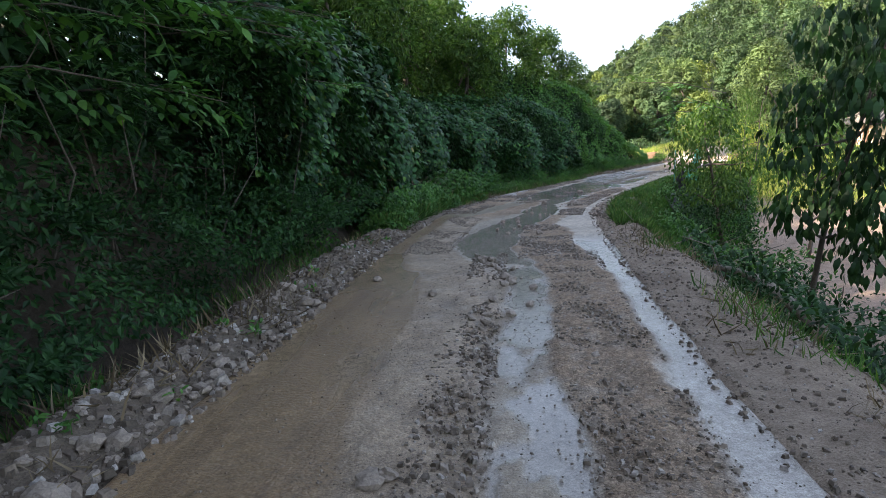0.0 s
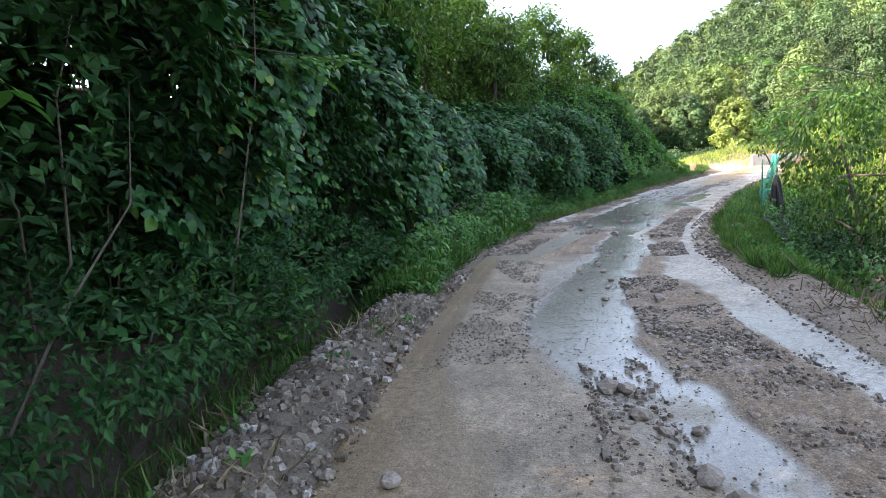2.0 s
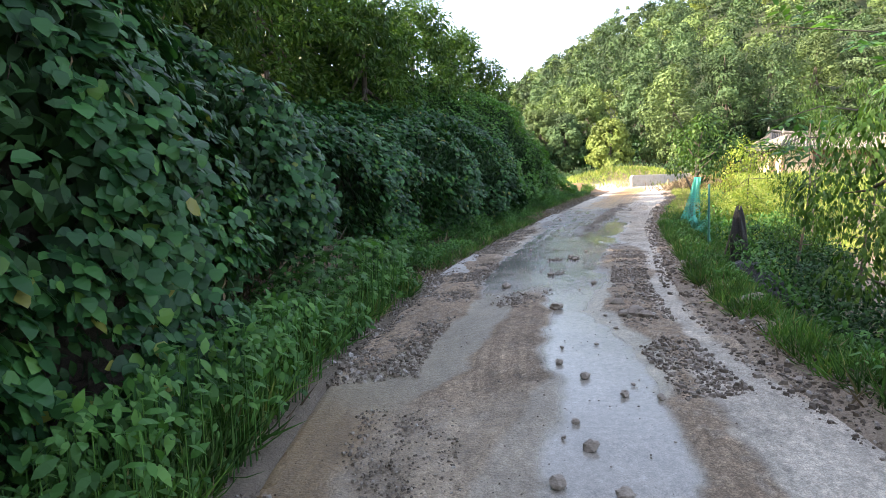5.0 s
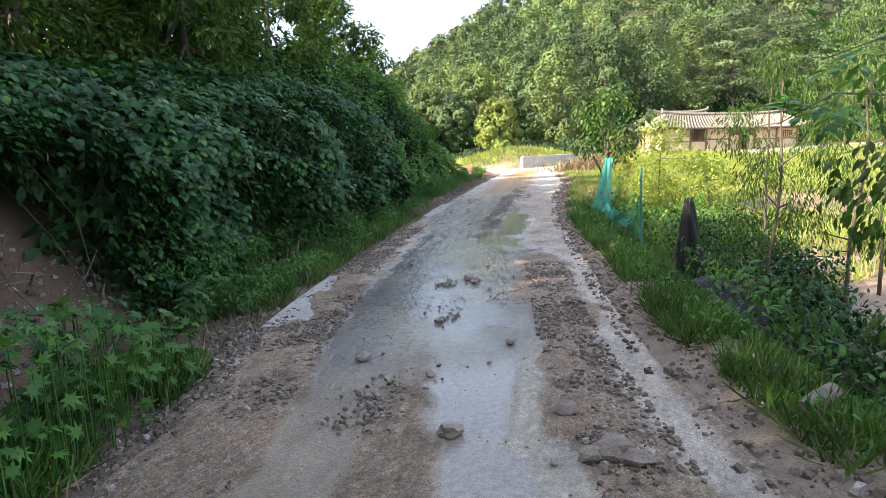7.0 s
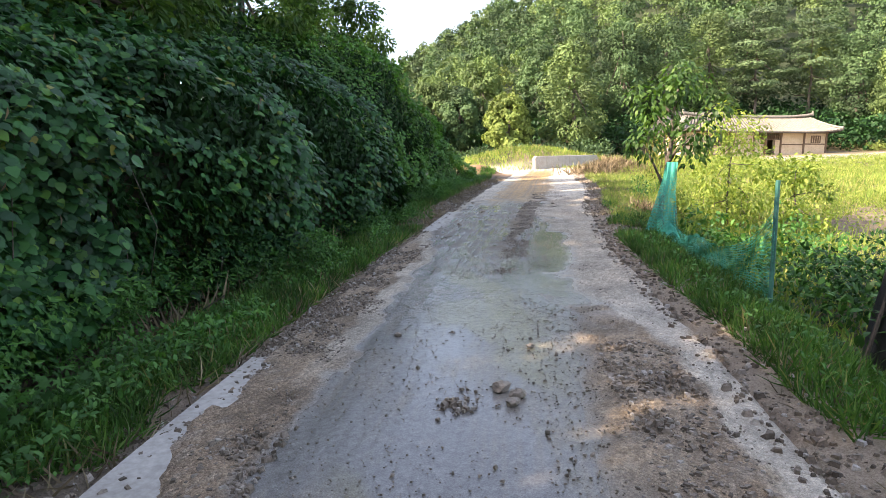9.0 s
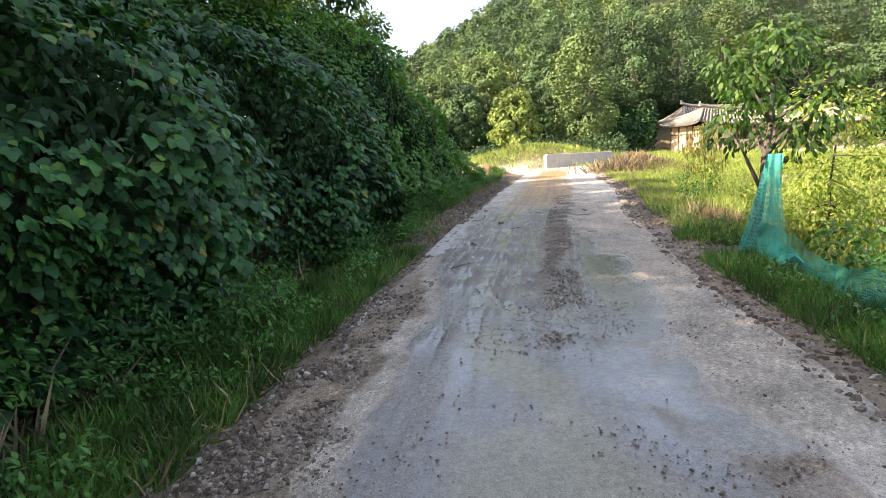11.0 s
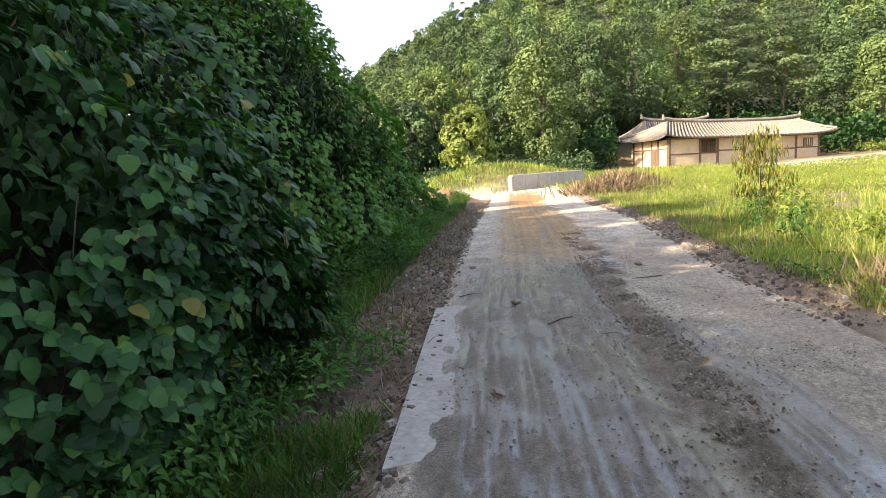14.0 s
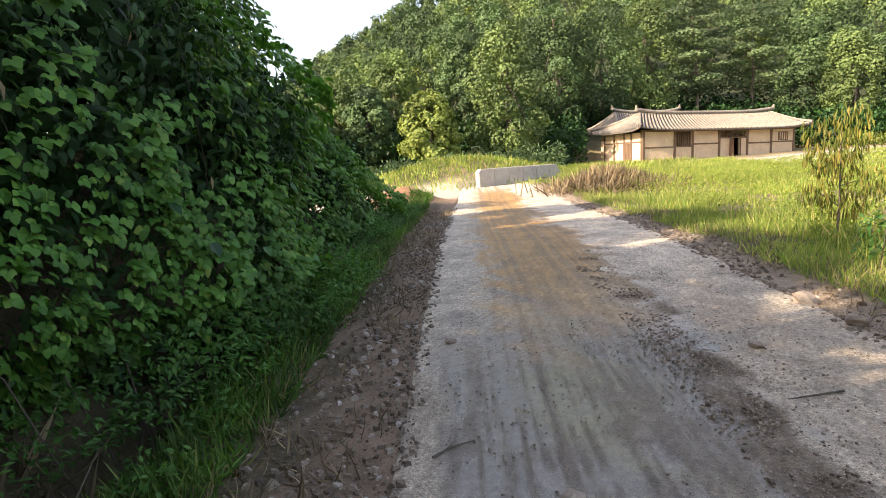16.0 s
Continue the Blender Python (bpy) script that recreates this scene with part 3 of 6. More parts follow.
    lay((0.33, 0.265, 0.2), (1 - sstep(21, 22.5, Yq)) * sstep(pale_r - 0.01, pale_r + 0.03, u), 0.15, 1.0)
    # grey slurry over the second half, smeared by wheels, with a dry pale edge
    body = between(silt_l, slurry_r, 0.025)
    lay((0.47, 0.42, 0.35), sstep(20.5, 22.5, Yq), 0.3, 0.2)
    lay((0.4, 0.36, 0.3), sstep(20.5, 22.5, Yq) * between(slurry_r, slurry_r + 0.16, 0.03) * sstep(0.4, 0.58, n1), 0.72, 0.1)
    lay((0.235, 0.212, 0.185), late * body, 0.88, 0.12)
    lay((0.2, 0.195, 0.19), late * body * sstep(0.42, 0.58, streak * 0.25 + n1 * 0.55 + n2 * 0.2), 0.94, 0.05)
    lay((0.21, 0.175, 0.135), late * sstep(21, 24, Yq) * body * sstep(0.46, 0.62, track * 0.6 + streak * 0.4) * 0.5, 0.66, 0.7)
    lay((0.16, 0.135, 0.11), late * sstep(23, 26, Yq) * body * sstep(0.5, 0.62, streak * 0.6 + n2 * 0.4) * 0.45, 0.66, 0.8)
    # yellow-green patches: the wood's reflection put into the slurry's colour
    lay((0.27, 0.245, 0.14), late * between(silt_l + 0.15, slurry_r - 0.12, 0.06) * sstep(0.48, 0.6, fbm(X * 1.6, Y * 0.7, 101)) * 0.6, 0.88, 0.05)
    lay((0.3, 0.235, 0.17), band(17.8, 20.6, Yq, 0.4) * between(slurry_r - 0.06, slurry_r + 0.12, 0.03), 0.35, 0.8)
    s5 = sstep(24, 27, Yw)
    rut = sstep(0.47, 0.59, track * 0.2 + streak * 0.35 + n2 * 0.45)
    lay((0.135, 0.11, 0.085), s5 * body * rut * 0.75, 0.5, 0.9)
    lay((0.33, 0.255, 0.18), s5 * between(slurry_r + 0.06, slurry_r + 0.32, 0.06) * sstep(0.4, 0.56, n1 * 0.6 + n2 * 0.4) * 0.85, 0.6, 0.4)
    lay((0.17, 0.135, 0.1), s5 * band(0.49, 0.58, U - (Y - 27) * 0.012 + (n2 - 0.5) * 0.12, 0.03) * (Y < 37), 0.3, 1.6)
    lay((0.25, 0.245, 0.24), band(21, 35, Yq, 1.0) * between(slurry_r - 0.03, slurry_r + 0.13, 0.03) * sstep(0.44, 0.55, n1 * 0.6 + n2 * 0.4), 0.95, 0.0)
    rim = band(20.6, 26.5, Yq, 0.7)
    lay((0.5, 0.45, 0.38), rim * between(silt_l - 0.06, silt_l, 0.012), 0.3, 0.15)
    lay((0.3, 0.235, 0.17), rim * (1 - sstep(silt_l - 0.075, silt_l - 0.05, u)), 0.12, 1.0)
    s6 = sstep(31.5, 35, Yw)
    lay((0.6, 0.545, 0.465), s6 * np.ones_like(U), 0.15, 0.25)
    lay((0.42, 0.25, 0.09), s6 * band(0.2, 0.62, u + (n2 - 0.5) * 0.25, 0.06) * (1 - sstep(50, 54, Y)), 0.6, 0.5)
    lay((0.27, 0.18, 0.09), s6 * band(0.2, 0.62, u, 0.06) * sstep(0.5, 0.6, track) * 0.8, 0.6, 0.6)
    n4 = fbm(X * 30, Y * 30, 131, 2)
    calm = 1 - 0.75 * sstep(0.5, 0.95, wet)
    C = C * (1 + calm * (0.9 * n2 - 0.45))[..., None] * (1 + calm * (0.6 * n4 - 0.3))[..., None]
    grit = sstep(0.6, 0.7, n3) * np.clip(rough, 0, 1)
    lay((0.4, 0.36, 0.31), grit * 0.4)
    zr = road_z(Y) + rough * ((n2 - 0.45) * 0.07 + (n3 - 0.5) * 0.012) + (n1 - 0.5) * 0.03 * (1 - wet) + 0.012 * (0.5 - wet)
    zr += 0.006 * (streak - 0.5) * late * (1 - s6) + 0.004 * (track - 0.5) * (1 - wet) * 4
    zr -= 0.14 * np.clip(np.maximum(-U, U - 1) / 0.07, 0, 1)
    ny, nx = X.shape
    V = np.stack([X, Y, zr], -1).reshape(-1, 3)
    i, j = np.meshgrid(np.arange(ny - 1), np.arange(nx - 1), indexing="ij")
    F = np.stack([i * nx + j, i * nx + j + 1, (i + 1) * nx + j + 1, (i + 1) * nx + j], -1).reshape(-1, 4)
    ob = tagged(part("road", V, F, ROAD, smooth=True), "muddy rutted lane with puddles, grit and grey slurry", "road", kind="structure")
    a = ob.data.color_attributes.new("tone", "FLOAT_COLOR", "POINT")
    a.data.foreach_set("color", np.concatenate([C.reshape(-1, 3), np.ones((len(V), 1))], 1).astype(np.float32).ravel())
    b = ob.data.attributes.new("wet", "FLOAT", "POINT")
    b.data.foreach_set("value", np.clip(wet, 0, 1).astype(np.float32).ravel())


build_road()

# ---- the overgrown bank ----
def on(x, y, dz=0.0):
    return np.array([x, y, float(H(x, y)) + dz])


def left_of(y, d):
    """A point d metres out from the lane's edge on the bank side."""
    return XL(y) - d / slope_cos(XL, y)


def right_of(y, d):
    return XR(y) + d / slope_cos(XR, y)


PROFILE_D = np.array([0.3, 0.12, 0.02, 0.05, 0.35, 0.95, 2.2, 4.2])
PROFILE_Z = np.array([0.15, 0.5, 1.1, 1.8, 2.5, 3.0, 3.4, 3.7]) / 3.7


def curtain(y0, y1, n, top, gap=0.0, foot=None, depth=0.0, low=0.0):
    """Points and outward ways on the lumpy face of growth that hangs over the bank."""
    y = RNG.uniform(y0, y1, n)
    h = low + (1 - low) * RNG.random(n)
    s = h * (len(PROFILE_D) - 1)
    i = np.arange(len(PROFILE_D))
    f = np.interp(y, [0, 14, 18, 30, 40, 46], [1.25, 1.2, 1.35, 1.55, 1.7, 2.1]) if foot is None else foot
    tp = np.interp(y, *top)
    lump = fbm(y * 0.38, h * 2.0, 17, 3) - 0.5
    lump2 = fbm(y * 1.5, h * 6, 27, 3) - 0.5
    dome = sum(a * np.exp(-((y - q) / wd) ** 2) for q, a, wd in ((12.6, 0.7, 2.0), (18.3, -1.1, 1.2), (21.3, 0.25, 1.0), (24.2, 0.5, 1.2), (26.7, -1.2, 0.8), (29.2, 0.8, 1.4), (32.2, -0.4, 0.9), (35.4, 0.5, 1.5), (38.4, -0.8, 0.8), (41, 0.4, 1.5)))
    d = f + np.interp(s, i, PROFILE_D) - lump * 2.3 - lump2 * 1.25 + depth - 1.35 * dome * np.sin(np.pi * np.clip(0.15 + h, 0, 1))
    d = d + np.maximum(h - 0.15, 0) * np.interp(y, [18, 21, 28.5, 31.5], [0, 0.3, 0.4, 2.2])
    d = np.where(d < 0.95, 0.95 - 0.4 * (0.95 - d), d) if foot is None else d
    z = np.interp(s, i, PROFILE_Z) * (tp + 0.35 * dome) * (1 + 0.55 * (fbm(y * 0.42, y * 0, 33, 3) - 0.5))
    x = left_of(y, d)
    P = np.stack([x, y, road_z(y) + z], -1)
    P[:, 2] = np.maximum(P[:, 2], H(P[:, 0], P[:, 1]) + 0.08 + 0.3 * RNG.random(n))
    c = slope_cos(XL, y)
    out = np.stack([c, -np.sqrt(1 - c * c), np.interp(h, [0, 0.45, 0.6, 1], [-0.1, 0.1, 0.7, 1.6])], -1)
    out += np.stack([0 * y, np.cos(y * 2.1 + h * 6) * 0.5, 0 * y], -1)
    if gap:
        ok = fbm(y * 1.3, h * 5, 57, 3) > gap
        P, out = P[ok], out[ok]
    return P + rnd(len(P), 0.05), unit(out)


KUDZU_TOP = ([7, 9, 12, 15, 17, 19, 21, 26, 29, 34, 40, 44, 47], [3.6, 4.4, 4.6, 4.1, 3.3, 3.1, 3.5, 4.3, 5.2, 5.3, 4.9, 3.7, 1.6])


HEART_MESH = mesh_of("leaf", *HEART, KUDZU_PIECE)


def kudzu(y0, y1, label, n=1350, low=0.0, leaf=KUDZU_LEAF, fine=1.0):
    """A stretch of kudzu: vines under a skin of large drooping leaves."""
    ym = (y0 + y1) / 2
    t = thing("kudzu_bush", on(float(left_of(ym, 2.2)), ym), label, "bush", "kudzu along the bank")
    k = int(n * (y1 - y0))
    P, N = curtain(y0, y1, int(k * 1.15), KUDZU_TOP, 0.36, low=low)
    hand = curtain(y0, y1, 28, KUDZU_TOP, depth=-0.12, low=max(low, 0.12))
    tips = unit(np.array([0, 0, -0.55]) + hand[1] * 0.6 + rnd(28, 0.3))
    side = unit(np.cross(tips, hand[1] + [0, 0, 0.5]))
    out = np.cross(side, tips)
    for q in range(28):
        lf = new("leaf", HEART_MESH)
        lf.parent = t
        size = RNG.uniform(0.09, 0.14)
        lf.matrix_basis = Matrix.Translation(hand[0][q] - ORIGIN[t.name]) @ Matrix(np.stack([side[q], tips[q], out[q]], -1).tolist()).to_4x4() @ Matrix.Scale(size, 4)
    m = len(P)
    V, F = leaves(P, np.array([0, 0, -0.75]) + N * 0.5 + rnd(m, 0.33), N * 0.7 + np.array([0, 0, 0.9]) + rnd(m, 0.28), RNG.uniform(0.06, 0.12, m) * fine, TRIPLE)
    part("foliage", V, F, leaf, t, kind="stuff")
    # Inner layers: shade inside the growth is put into their darker green.
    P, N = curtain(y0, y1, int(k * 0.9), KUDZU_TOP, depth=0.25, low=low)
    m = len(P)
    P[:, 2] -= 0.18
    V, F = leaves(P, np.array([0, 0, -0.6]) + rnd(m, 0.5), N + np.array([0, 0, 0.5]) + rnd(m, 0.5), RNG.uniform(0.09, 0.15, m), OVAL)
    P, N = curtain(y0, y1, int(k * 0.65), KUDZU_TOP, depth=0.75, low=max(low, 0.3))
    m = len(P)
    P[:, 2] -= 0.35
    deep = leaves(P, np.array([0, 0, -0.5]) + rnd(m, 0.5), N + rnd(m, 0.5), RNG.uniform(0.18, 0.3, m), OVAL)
    part("shaded_inner_foliage", *join((V, F), deep), DARK_LEAF, t, kind="stuff")
    stems = []
    for k in range(int(4 * (y1 - y0))):
        P, N = curtain(y0, y1, 2, KUDZU_TOP, depth=0.1)
        p = P[0]
        q = np.array([left_of(p[1], 1.9), p[1] + RNG.normal(0, 0.3), 0])
        q[2] = H(q[0], q[1])
        mid = (p + q) / 2 + rnd(1, 0.12)[0] + [0.1, 0, 0]
        stems.append(tube([q, (q + mid) / 2 + rnd(1, .05)[0], mid, p], [0.007, 0.006, 0.005, 0.003], 4))
    part("vine_tangle", *join(*stems), BARK, t, kind="stuff")
    # a few dry seed pods and withered leaves hang in it
    P, N = curtain(y0, y1, int(10 * (y1 - y0)), KUDZU_TOP, depth=-0.05, low=0.1)
    m = len(P)
    V, F = leaves(P, np.array([0, 0, -1.0]) + rnd(m, 0.25), N + rnd(m, 0.4), RNG.uniform(0.06, 0.13, m), SLIM)
    part("dry_foliage", V, F, DEAD, t, "withered brown pods and leaves", kind="stuff")
    return t


PALE = "fine-leaved creepers over the bank, sunlight put into their green"
KUDZU = "dark green kudzu smothering the roadside bank"
KUDZU_THINGS = [kudzu(7.6, 10.4, "dark kudzu at the edge of the bank"), kudzu(10.2, 13.4, "large kudzu mound bulging from the bank"), kudzu(13.2, 16.6, "large kudzu mound bulging from the bank", low=0.22), kudzu(16.4, 20.2, "kudzu hanging above a bare earth hollow", low=0.5),
                kudzu(20.0, 23.6, KUDZU), kudzu(23.4, 26.6, KUDZU), kudzu(26.4, 30.2, "tall domed kudzu mound over the ditch"), kudzu(30.0, 33.6, PALE, 1900, 0, SUNLIT_CREEPER_LEAF, 0.75), kudzu(33.4, 37.2, PALE, 1900, 0, SUNLIT_CREEPER_LEAF, 0.75), kudzu(37.0, 41.0, PALE, 1900, 0, SUNLIT_CREEPER_LEAF, 0.75), kudzu(40.8, 46.0, "creepers tapering off towards the bend, sunlight put into their green", 1900, 0, SUNLIT_CREEPER_LEAF, 0.75)]


def shrubs(y0, y1, top, n, label, leaf=DARK_LEAF, size=0.1, gap=0.42, shape=WIDE, foot=None, depth=0.0):
    ym = (y0 + y1) / 2
    t = thing("shrub", on(float(left_of(ym, 1.8)), ym), label, "shrub", "undergrowth on the bank")
    P, N = curtain(y0, y1, n, top, gap, foot, depth)
    m = len(P)
    V, F = leaves(P, N * 0.6 + np.array([0, 0, -0.25]) + rnd(m, 0.5), N * 0.4 + np.array([0, 0, 0.8]) + rnd(m, 0.35), RNG.uniform(0.6, 1.3, m) * size, shape)
    part("foliage", V, F, leaf, t, kind="stuff")
    stems = []
    for k in range(int(1.2 * (y1 - y0))):
        y = RNG.uniform(y0, y1)
        q = on(float(left_of(y, RNG.uniform(1.4, 2.4))), y)
        p = q + np.array([RNG.uniform(0, .7), RNG.normal(0, .8), RNG.uniform(.3, .6) * top[1][0]])
        stems.append(tube([q, q + (p - q) * 0.35 + rnd(1, .1)[0], q + (p - q) * 0.7 + rnd(1, .14)[0], p], [0.012, 0.009, 0.006, 0.002], 5))
    part("stem_tangle", *join(*stems), BARK, t, kind="stuff")
    return t


# Shrubs and low weeds here carry the bank's deep shade in their leaf colour.
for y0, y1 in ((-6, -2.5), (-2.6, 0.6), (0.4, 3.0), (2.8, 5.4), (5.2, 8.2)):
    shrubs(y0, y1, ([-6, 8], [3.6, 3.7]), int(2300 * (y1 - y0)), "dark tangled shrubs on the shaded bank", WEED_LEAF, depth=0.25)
# Backing layer against sky gaps; the shade there is put into its green.
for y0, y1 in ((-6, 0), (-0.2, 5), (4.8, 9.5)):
    shrubs(y0, y1, ([-6, 10], [6.0, 6.0]), int(1100 * (y1 - y0)), "dense growth behind the shrubs, shade put into its green", DARK_LEAF, 0.26, 0, depth=1.3)
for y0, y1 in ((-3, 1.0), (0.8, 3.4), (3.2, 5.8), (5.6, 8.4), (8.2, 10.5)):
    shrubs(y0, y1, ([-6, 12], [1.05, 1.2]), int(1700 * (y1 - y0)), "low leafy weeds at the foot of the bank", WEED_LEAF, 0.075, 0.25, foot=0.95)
for y0, y1 in ((20, 24), (24, 28), (28, 32), (32, 37), (37, 43)):
    shrubs(y0, y1, ([12, 45], [0.9, 0.9]), int(1700 * (y1 - y0)), "low weeds along the ditch", HERB_LEAF, 0.07, 0.2, foot=1.3)


def compound_branch(tree_thing, p0, p1, n_leaf, length=0.32, leaf=0.11):
    """A twig with feathered leaves: each a stalk with paired leaflets."""
    p0, p1 = np.array(p0, float), np.array(p1, float)
    mid = (p0 + p1) / 2 + [0, 0, 0.12]
    part("branch", *tube([p0, mid, p1], [0.011, 0.008, 0.004], 6), BARK, tree_thing, smooth=True)
    Ps, Ts, Ns, stalks = [], [], [], []
    for k in range(n_leaf):
        f = 0.25 + 0.75 * (k + 0.5) / n_leaf
        a = p0 * (1 - f) ** 2 + 2 * mid * f * (1 - f) + p1 * f * f
        d = unit((p1 - p0) * 0.5 + rnd(1, 0.55)[0] + np.array([0, 0, -0.05]))
        L = length * RNG.uniform(0.7, 1.15)
        end = a + d * L + [0, 0, -0.06]
        stalks.append(tube([a, (a + end) / 2 + [0, 0, 0.02], end], [0.004, 0.003, 0.0015], 4))
        side = unit(np.cross(d, [0, 0, 1.0]) + rnd(1, 0.1)[0])
        for j in range(7):
            g = 0.3 + 0.7 * (j // 2) / 3 if j < 6 else 1.0
            sgn = (1 if j % 2 else -1) if j < 6 else 0
            Ps.append(a + (end - a) * g)
            Ts.append(side * sgn + d * (0.55 if sgn else 1) + [0, 0, -0.25])
            Ns.append(np.array([0, 0, 1.0]) + rnd(1, 0.2)[0])
    part("stalk_tangle", *join(*stalks), HERB_LEAF, tree_thing, kind="stuff")
    m = len(Ps)
    V, F = leaves(np.array(Ps), np.array(Ts), np.array(Ns), RNG.uniform(0.8, 1.25, m) * leaf, OVAL)
    part("foliage", V, F, FROND_LEAF, tree_thing, kind="stuff")


def tree(name, x, y, height, spread, n, leaf, size, label, shape=OVAL, trunk_r=0.12, clear=0.35, lean=(0, 0), group="", blobs_n=9, droop=0.35, limbs=7, flat=0.8, inner=0.5, facing=0.7, jitter=0.45, up=0.75, lie=False, rough=0.3, clump=(0.32, 0.52)):
    """A tree: a bent tapered trunk, limbs, and a crown of many leaves in uneven clumps."""
    g = on(x, y, -0.08)
    t = thing(name, g, label, "tree", group)
    top = g + np.array([lean[0], lean[1], height * 0.8])
    ts = np.linspace(0, 1, 7)
    pts = g + (top - g) * ts[:, None] + np.cumsum(rnd(7, height * 0.012), 0) * np.array([1, 1, 0])
    pts[0] = g
    part("trunk", *tube(pts, trunk_r * (1 - 0.75 * ts), 8), BARK, t, smooth=True)
    blobs = []
    for k in range(blobs_n):
        f = clear + (1 - clear) * (k + 0.5) / blobs_n
        a = k * 2.4 + RNG.uniform(-0.5, 0.5)
        rr = spread * (0.25 + 0.75 * np.sin(np.pi * (0.18 + 0.75 * (f - clear) / (1 - clear)))) * RNG.uniform(0.4, 0.75)
        c = g + (top - g) * f * 1.1 + np.array([np.cos(a) * rr, np.sin(a) * rr, 0])
        r = spread * RNG.uniform(*clump)
        blobs.append((*c, r, r, r * flat))
    for k in range(min(limbs, blobs_n)):
        b = np.array(blobs[k][:3])
        s = pts[min(5, 2 + k * 4 // limbs)]
        m = (s + b) / 2 + rnd(1, 0.05 * spread)[0]
        part("limb", *tube([s, m, b], [trunk_r * 0.45, trunk_r * 0.3, trunk_r * 0.1], 6), BARK, t, smooth=True)
    V, F = foliage(blobs, n, size, shape, droop=droop, inner=inner, rough=rough, facing=facing, jitter=jitter, up=up, lie=lie, core=g + (top - g) * 0.7 if lie else None)
    part("crown", V, F, leaf, t, kind="stuff")
    return t


# trees on the bank behind the kudzu, which shade the lane
# Those with negative y stand out of view, added to keep sky off the bank.
BANK_TREES = [(-9, 3.4, 9, 2.8, 6000), (-5.5, 3.2, 9.5, 3.7, 14000), (-2.4, 2.9, 9.0, 3.6, 16000), (0.3, 3.1, 8.5, 3.2, 15000), (2.6, 3.6, 9, 2.6, 9000), (5.0, 3.4, 8.5, 2.6, 9000), (7.5, 4.0, 8.5, 2.6, 9000), (10.2, 4.6, 8, 2.5, 9000), (13, 4.8, 7.5, 2.4, 9000),
              (16, 5.0, 6.8, 2.3, 8000), (19, 5.2, 6.4, 2.3, 8000), (22, 5.6, 6.2, 2.3, 8000), (25, 5.8, 6.2, 2.3, 8000), (26.8, 4.4, 5.0, 2.2, 9000), (28, 6.3, 6.3, 2.3, 8000), (31, 7.2, 6.5, 2.4, 7000), (34.5, 6.0, 7, 2.5, 12000), (38.5, 5.6, 7, 2.4, 12000), (42.5, 5.4, 6.2, 2.3, 11000), (47, 6.5, 6, 2.3, 9000),
              (-7, 8, 11, 3.4, 5000), (-2, 7.5, 11, 3.4, 4200), (3, 8, 11, 3.4, 4200), (8, 8.5, 9, 3.0, 4200), (13, 9, 7.5, 2.8, 4200), (18, 9.5, 7, 2.7, 4200), (23, 10, 7, 2.7, 4200), (28, 10.5, 7, 2.7, 4200), (33, 12, 8, 2.9, 5000)]
for y, d, h, s, n in BANK_TREES:
    bt = tree("bank_tree", float(left_of(y, d)), y, h, s, int(n * (1.0 if y < 3.5 or y > 33 else 0.78)), TREE_LEAF, 0.2 if d < 7 else 0.3, "leafy broadleaf tree on the bank behind the kudzu", group="trees on the bank", clear=0.2, trunk_r=0.13, blobs_n=30, inner=0.3, shape=WIDE, clump=(0.17, 0.34), rough=0.4)
    if y == 5.0:
        for k in range(22):
            z = RNG.uniform(1.7, 3.9)
            yy = RNG.uniform(3.9, 9.4)
            p1 = np.array([float(left_of(yy, RNG.uniform(0.2, 0.9) + 0.25 * (2.6 - z))), yy, z])
            compound_branch(bt, (float(left_of(yy - 0.6, 2.2)), yy - 0.6, z + 0.1), p1, 15, 0.34, 0.13)


def build_thicket():
    """The growth further up the bank, too thick to tell its trees apart."""
    t = thing("thicket", (-9.0, 8.0, 3.0), "thicket of trees further up the bank, shade put into its green", "thicket", kind="stuff")
    bl = []
    for y in np.arange(-30, 47, 2.1):
        for d in (9.0, 13.0, 18.0) if y < 22 else (6.0, 8.5, 12.0):
            yy = y + RNG.normal(0, 0.6)
            x = float(left_of(yy, d + RNG.normal(0, 0.8)))
            k = float(np.interp(yy, [22, 28, 36, 46], [1.0, 0.62, 0.5, 0.35]))
            g = float(H(x, yy))
            for f in (0.8, 2.6, 4.4):
                bl.append((x, yy, g + f * k, 1.9, 1.9, 1.5 * k))
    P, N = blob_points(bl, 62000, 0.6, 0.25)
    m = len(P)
    # The dark leaf colour stands for the shade inside the thicket.
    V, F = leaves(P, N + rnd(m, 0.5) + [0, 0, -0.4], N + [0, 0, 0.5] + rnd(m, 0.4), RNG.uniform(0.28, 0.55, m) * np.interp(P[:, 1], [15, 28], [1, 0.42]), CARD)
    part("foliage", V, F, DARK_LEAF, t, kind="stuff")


build_thicket()

# ---- the far wood ----
def forest_point(az, r):
    a = math.radians(az)
    return HUB[0] + r * math.sin(a), HUB[1] + r * math.cos(a)


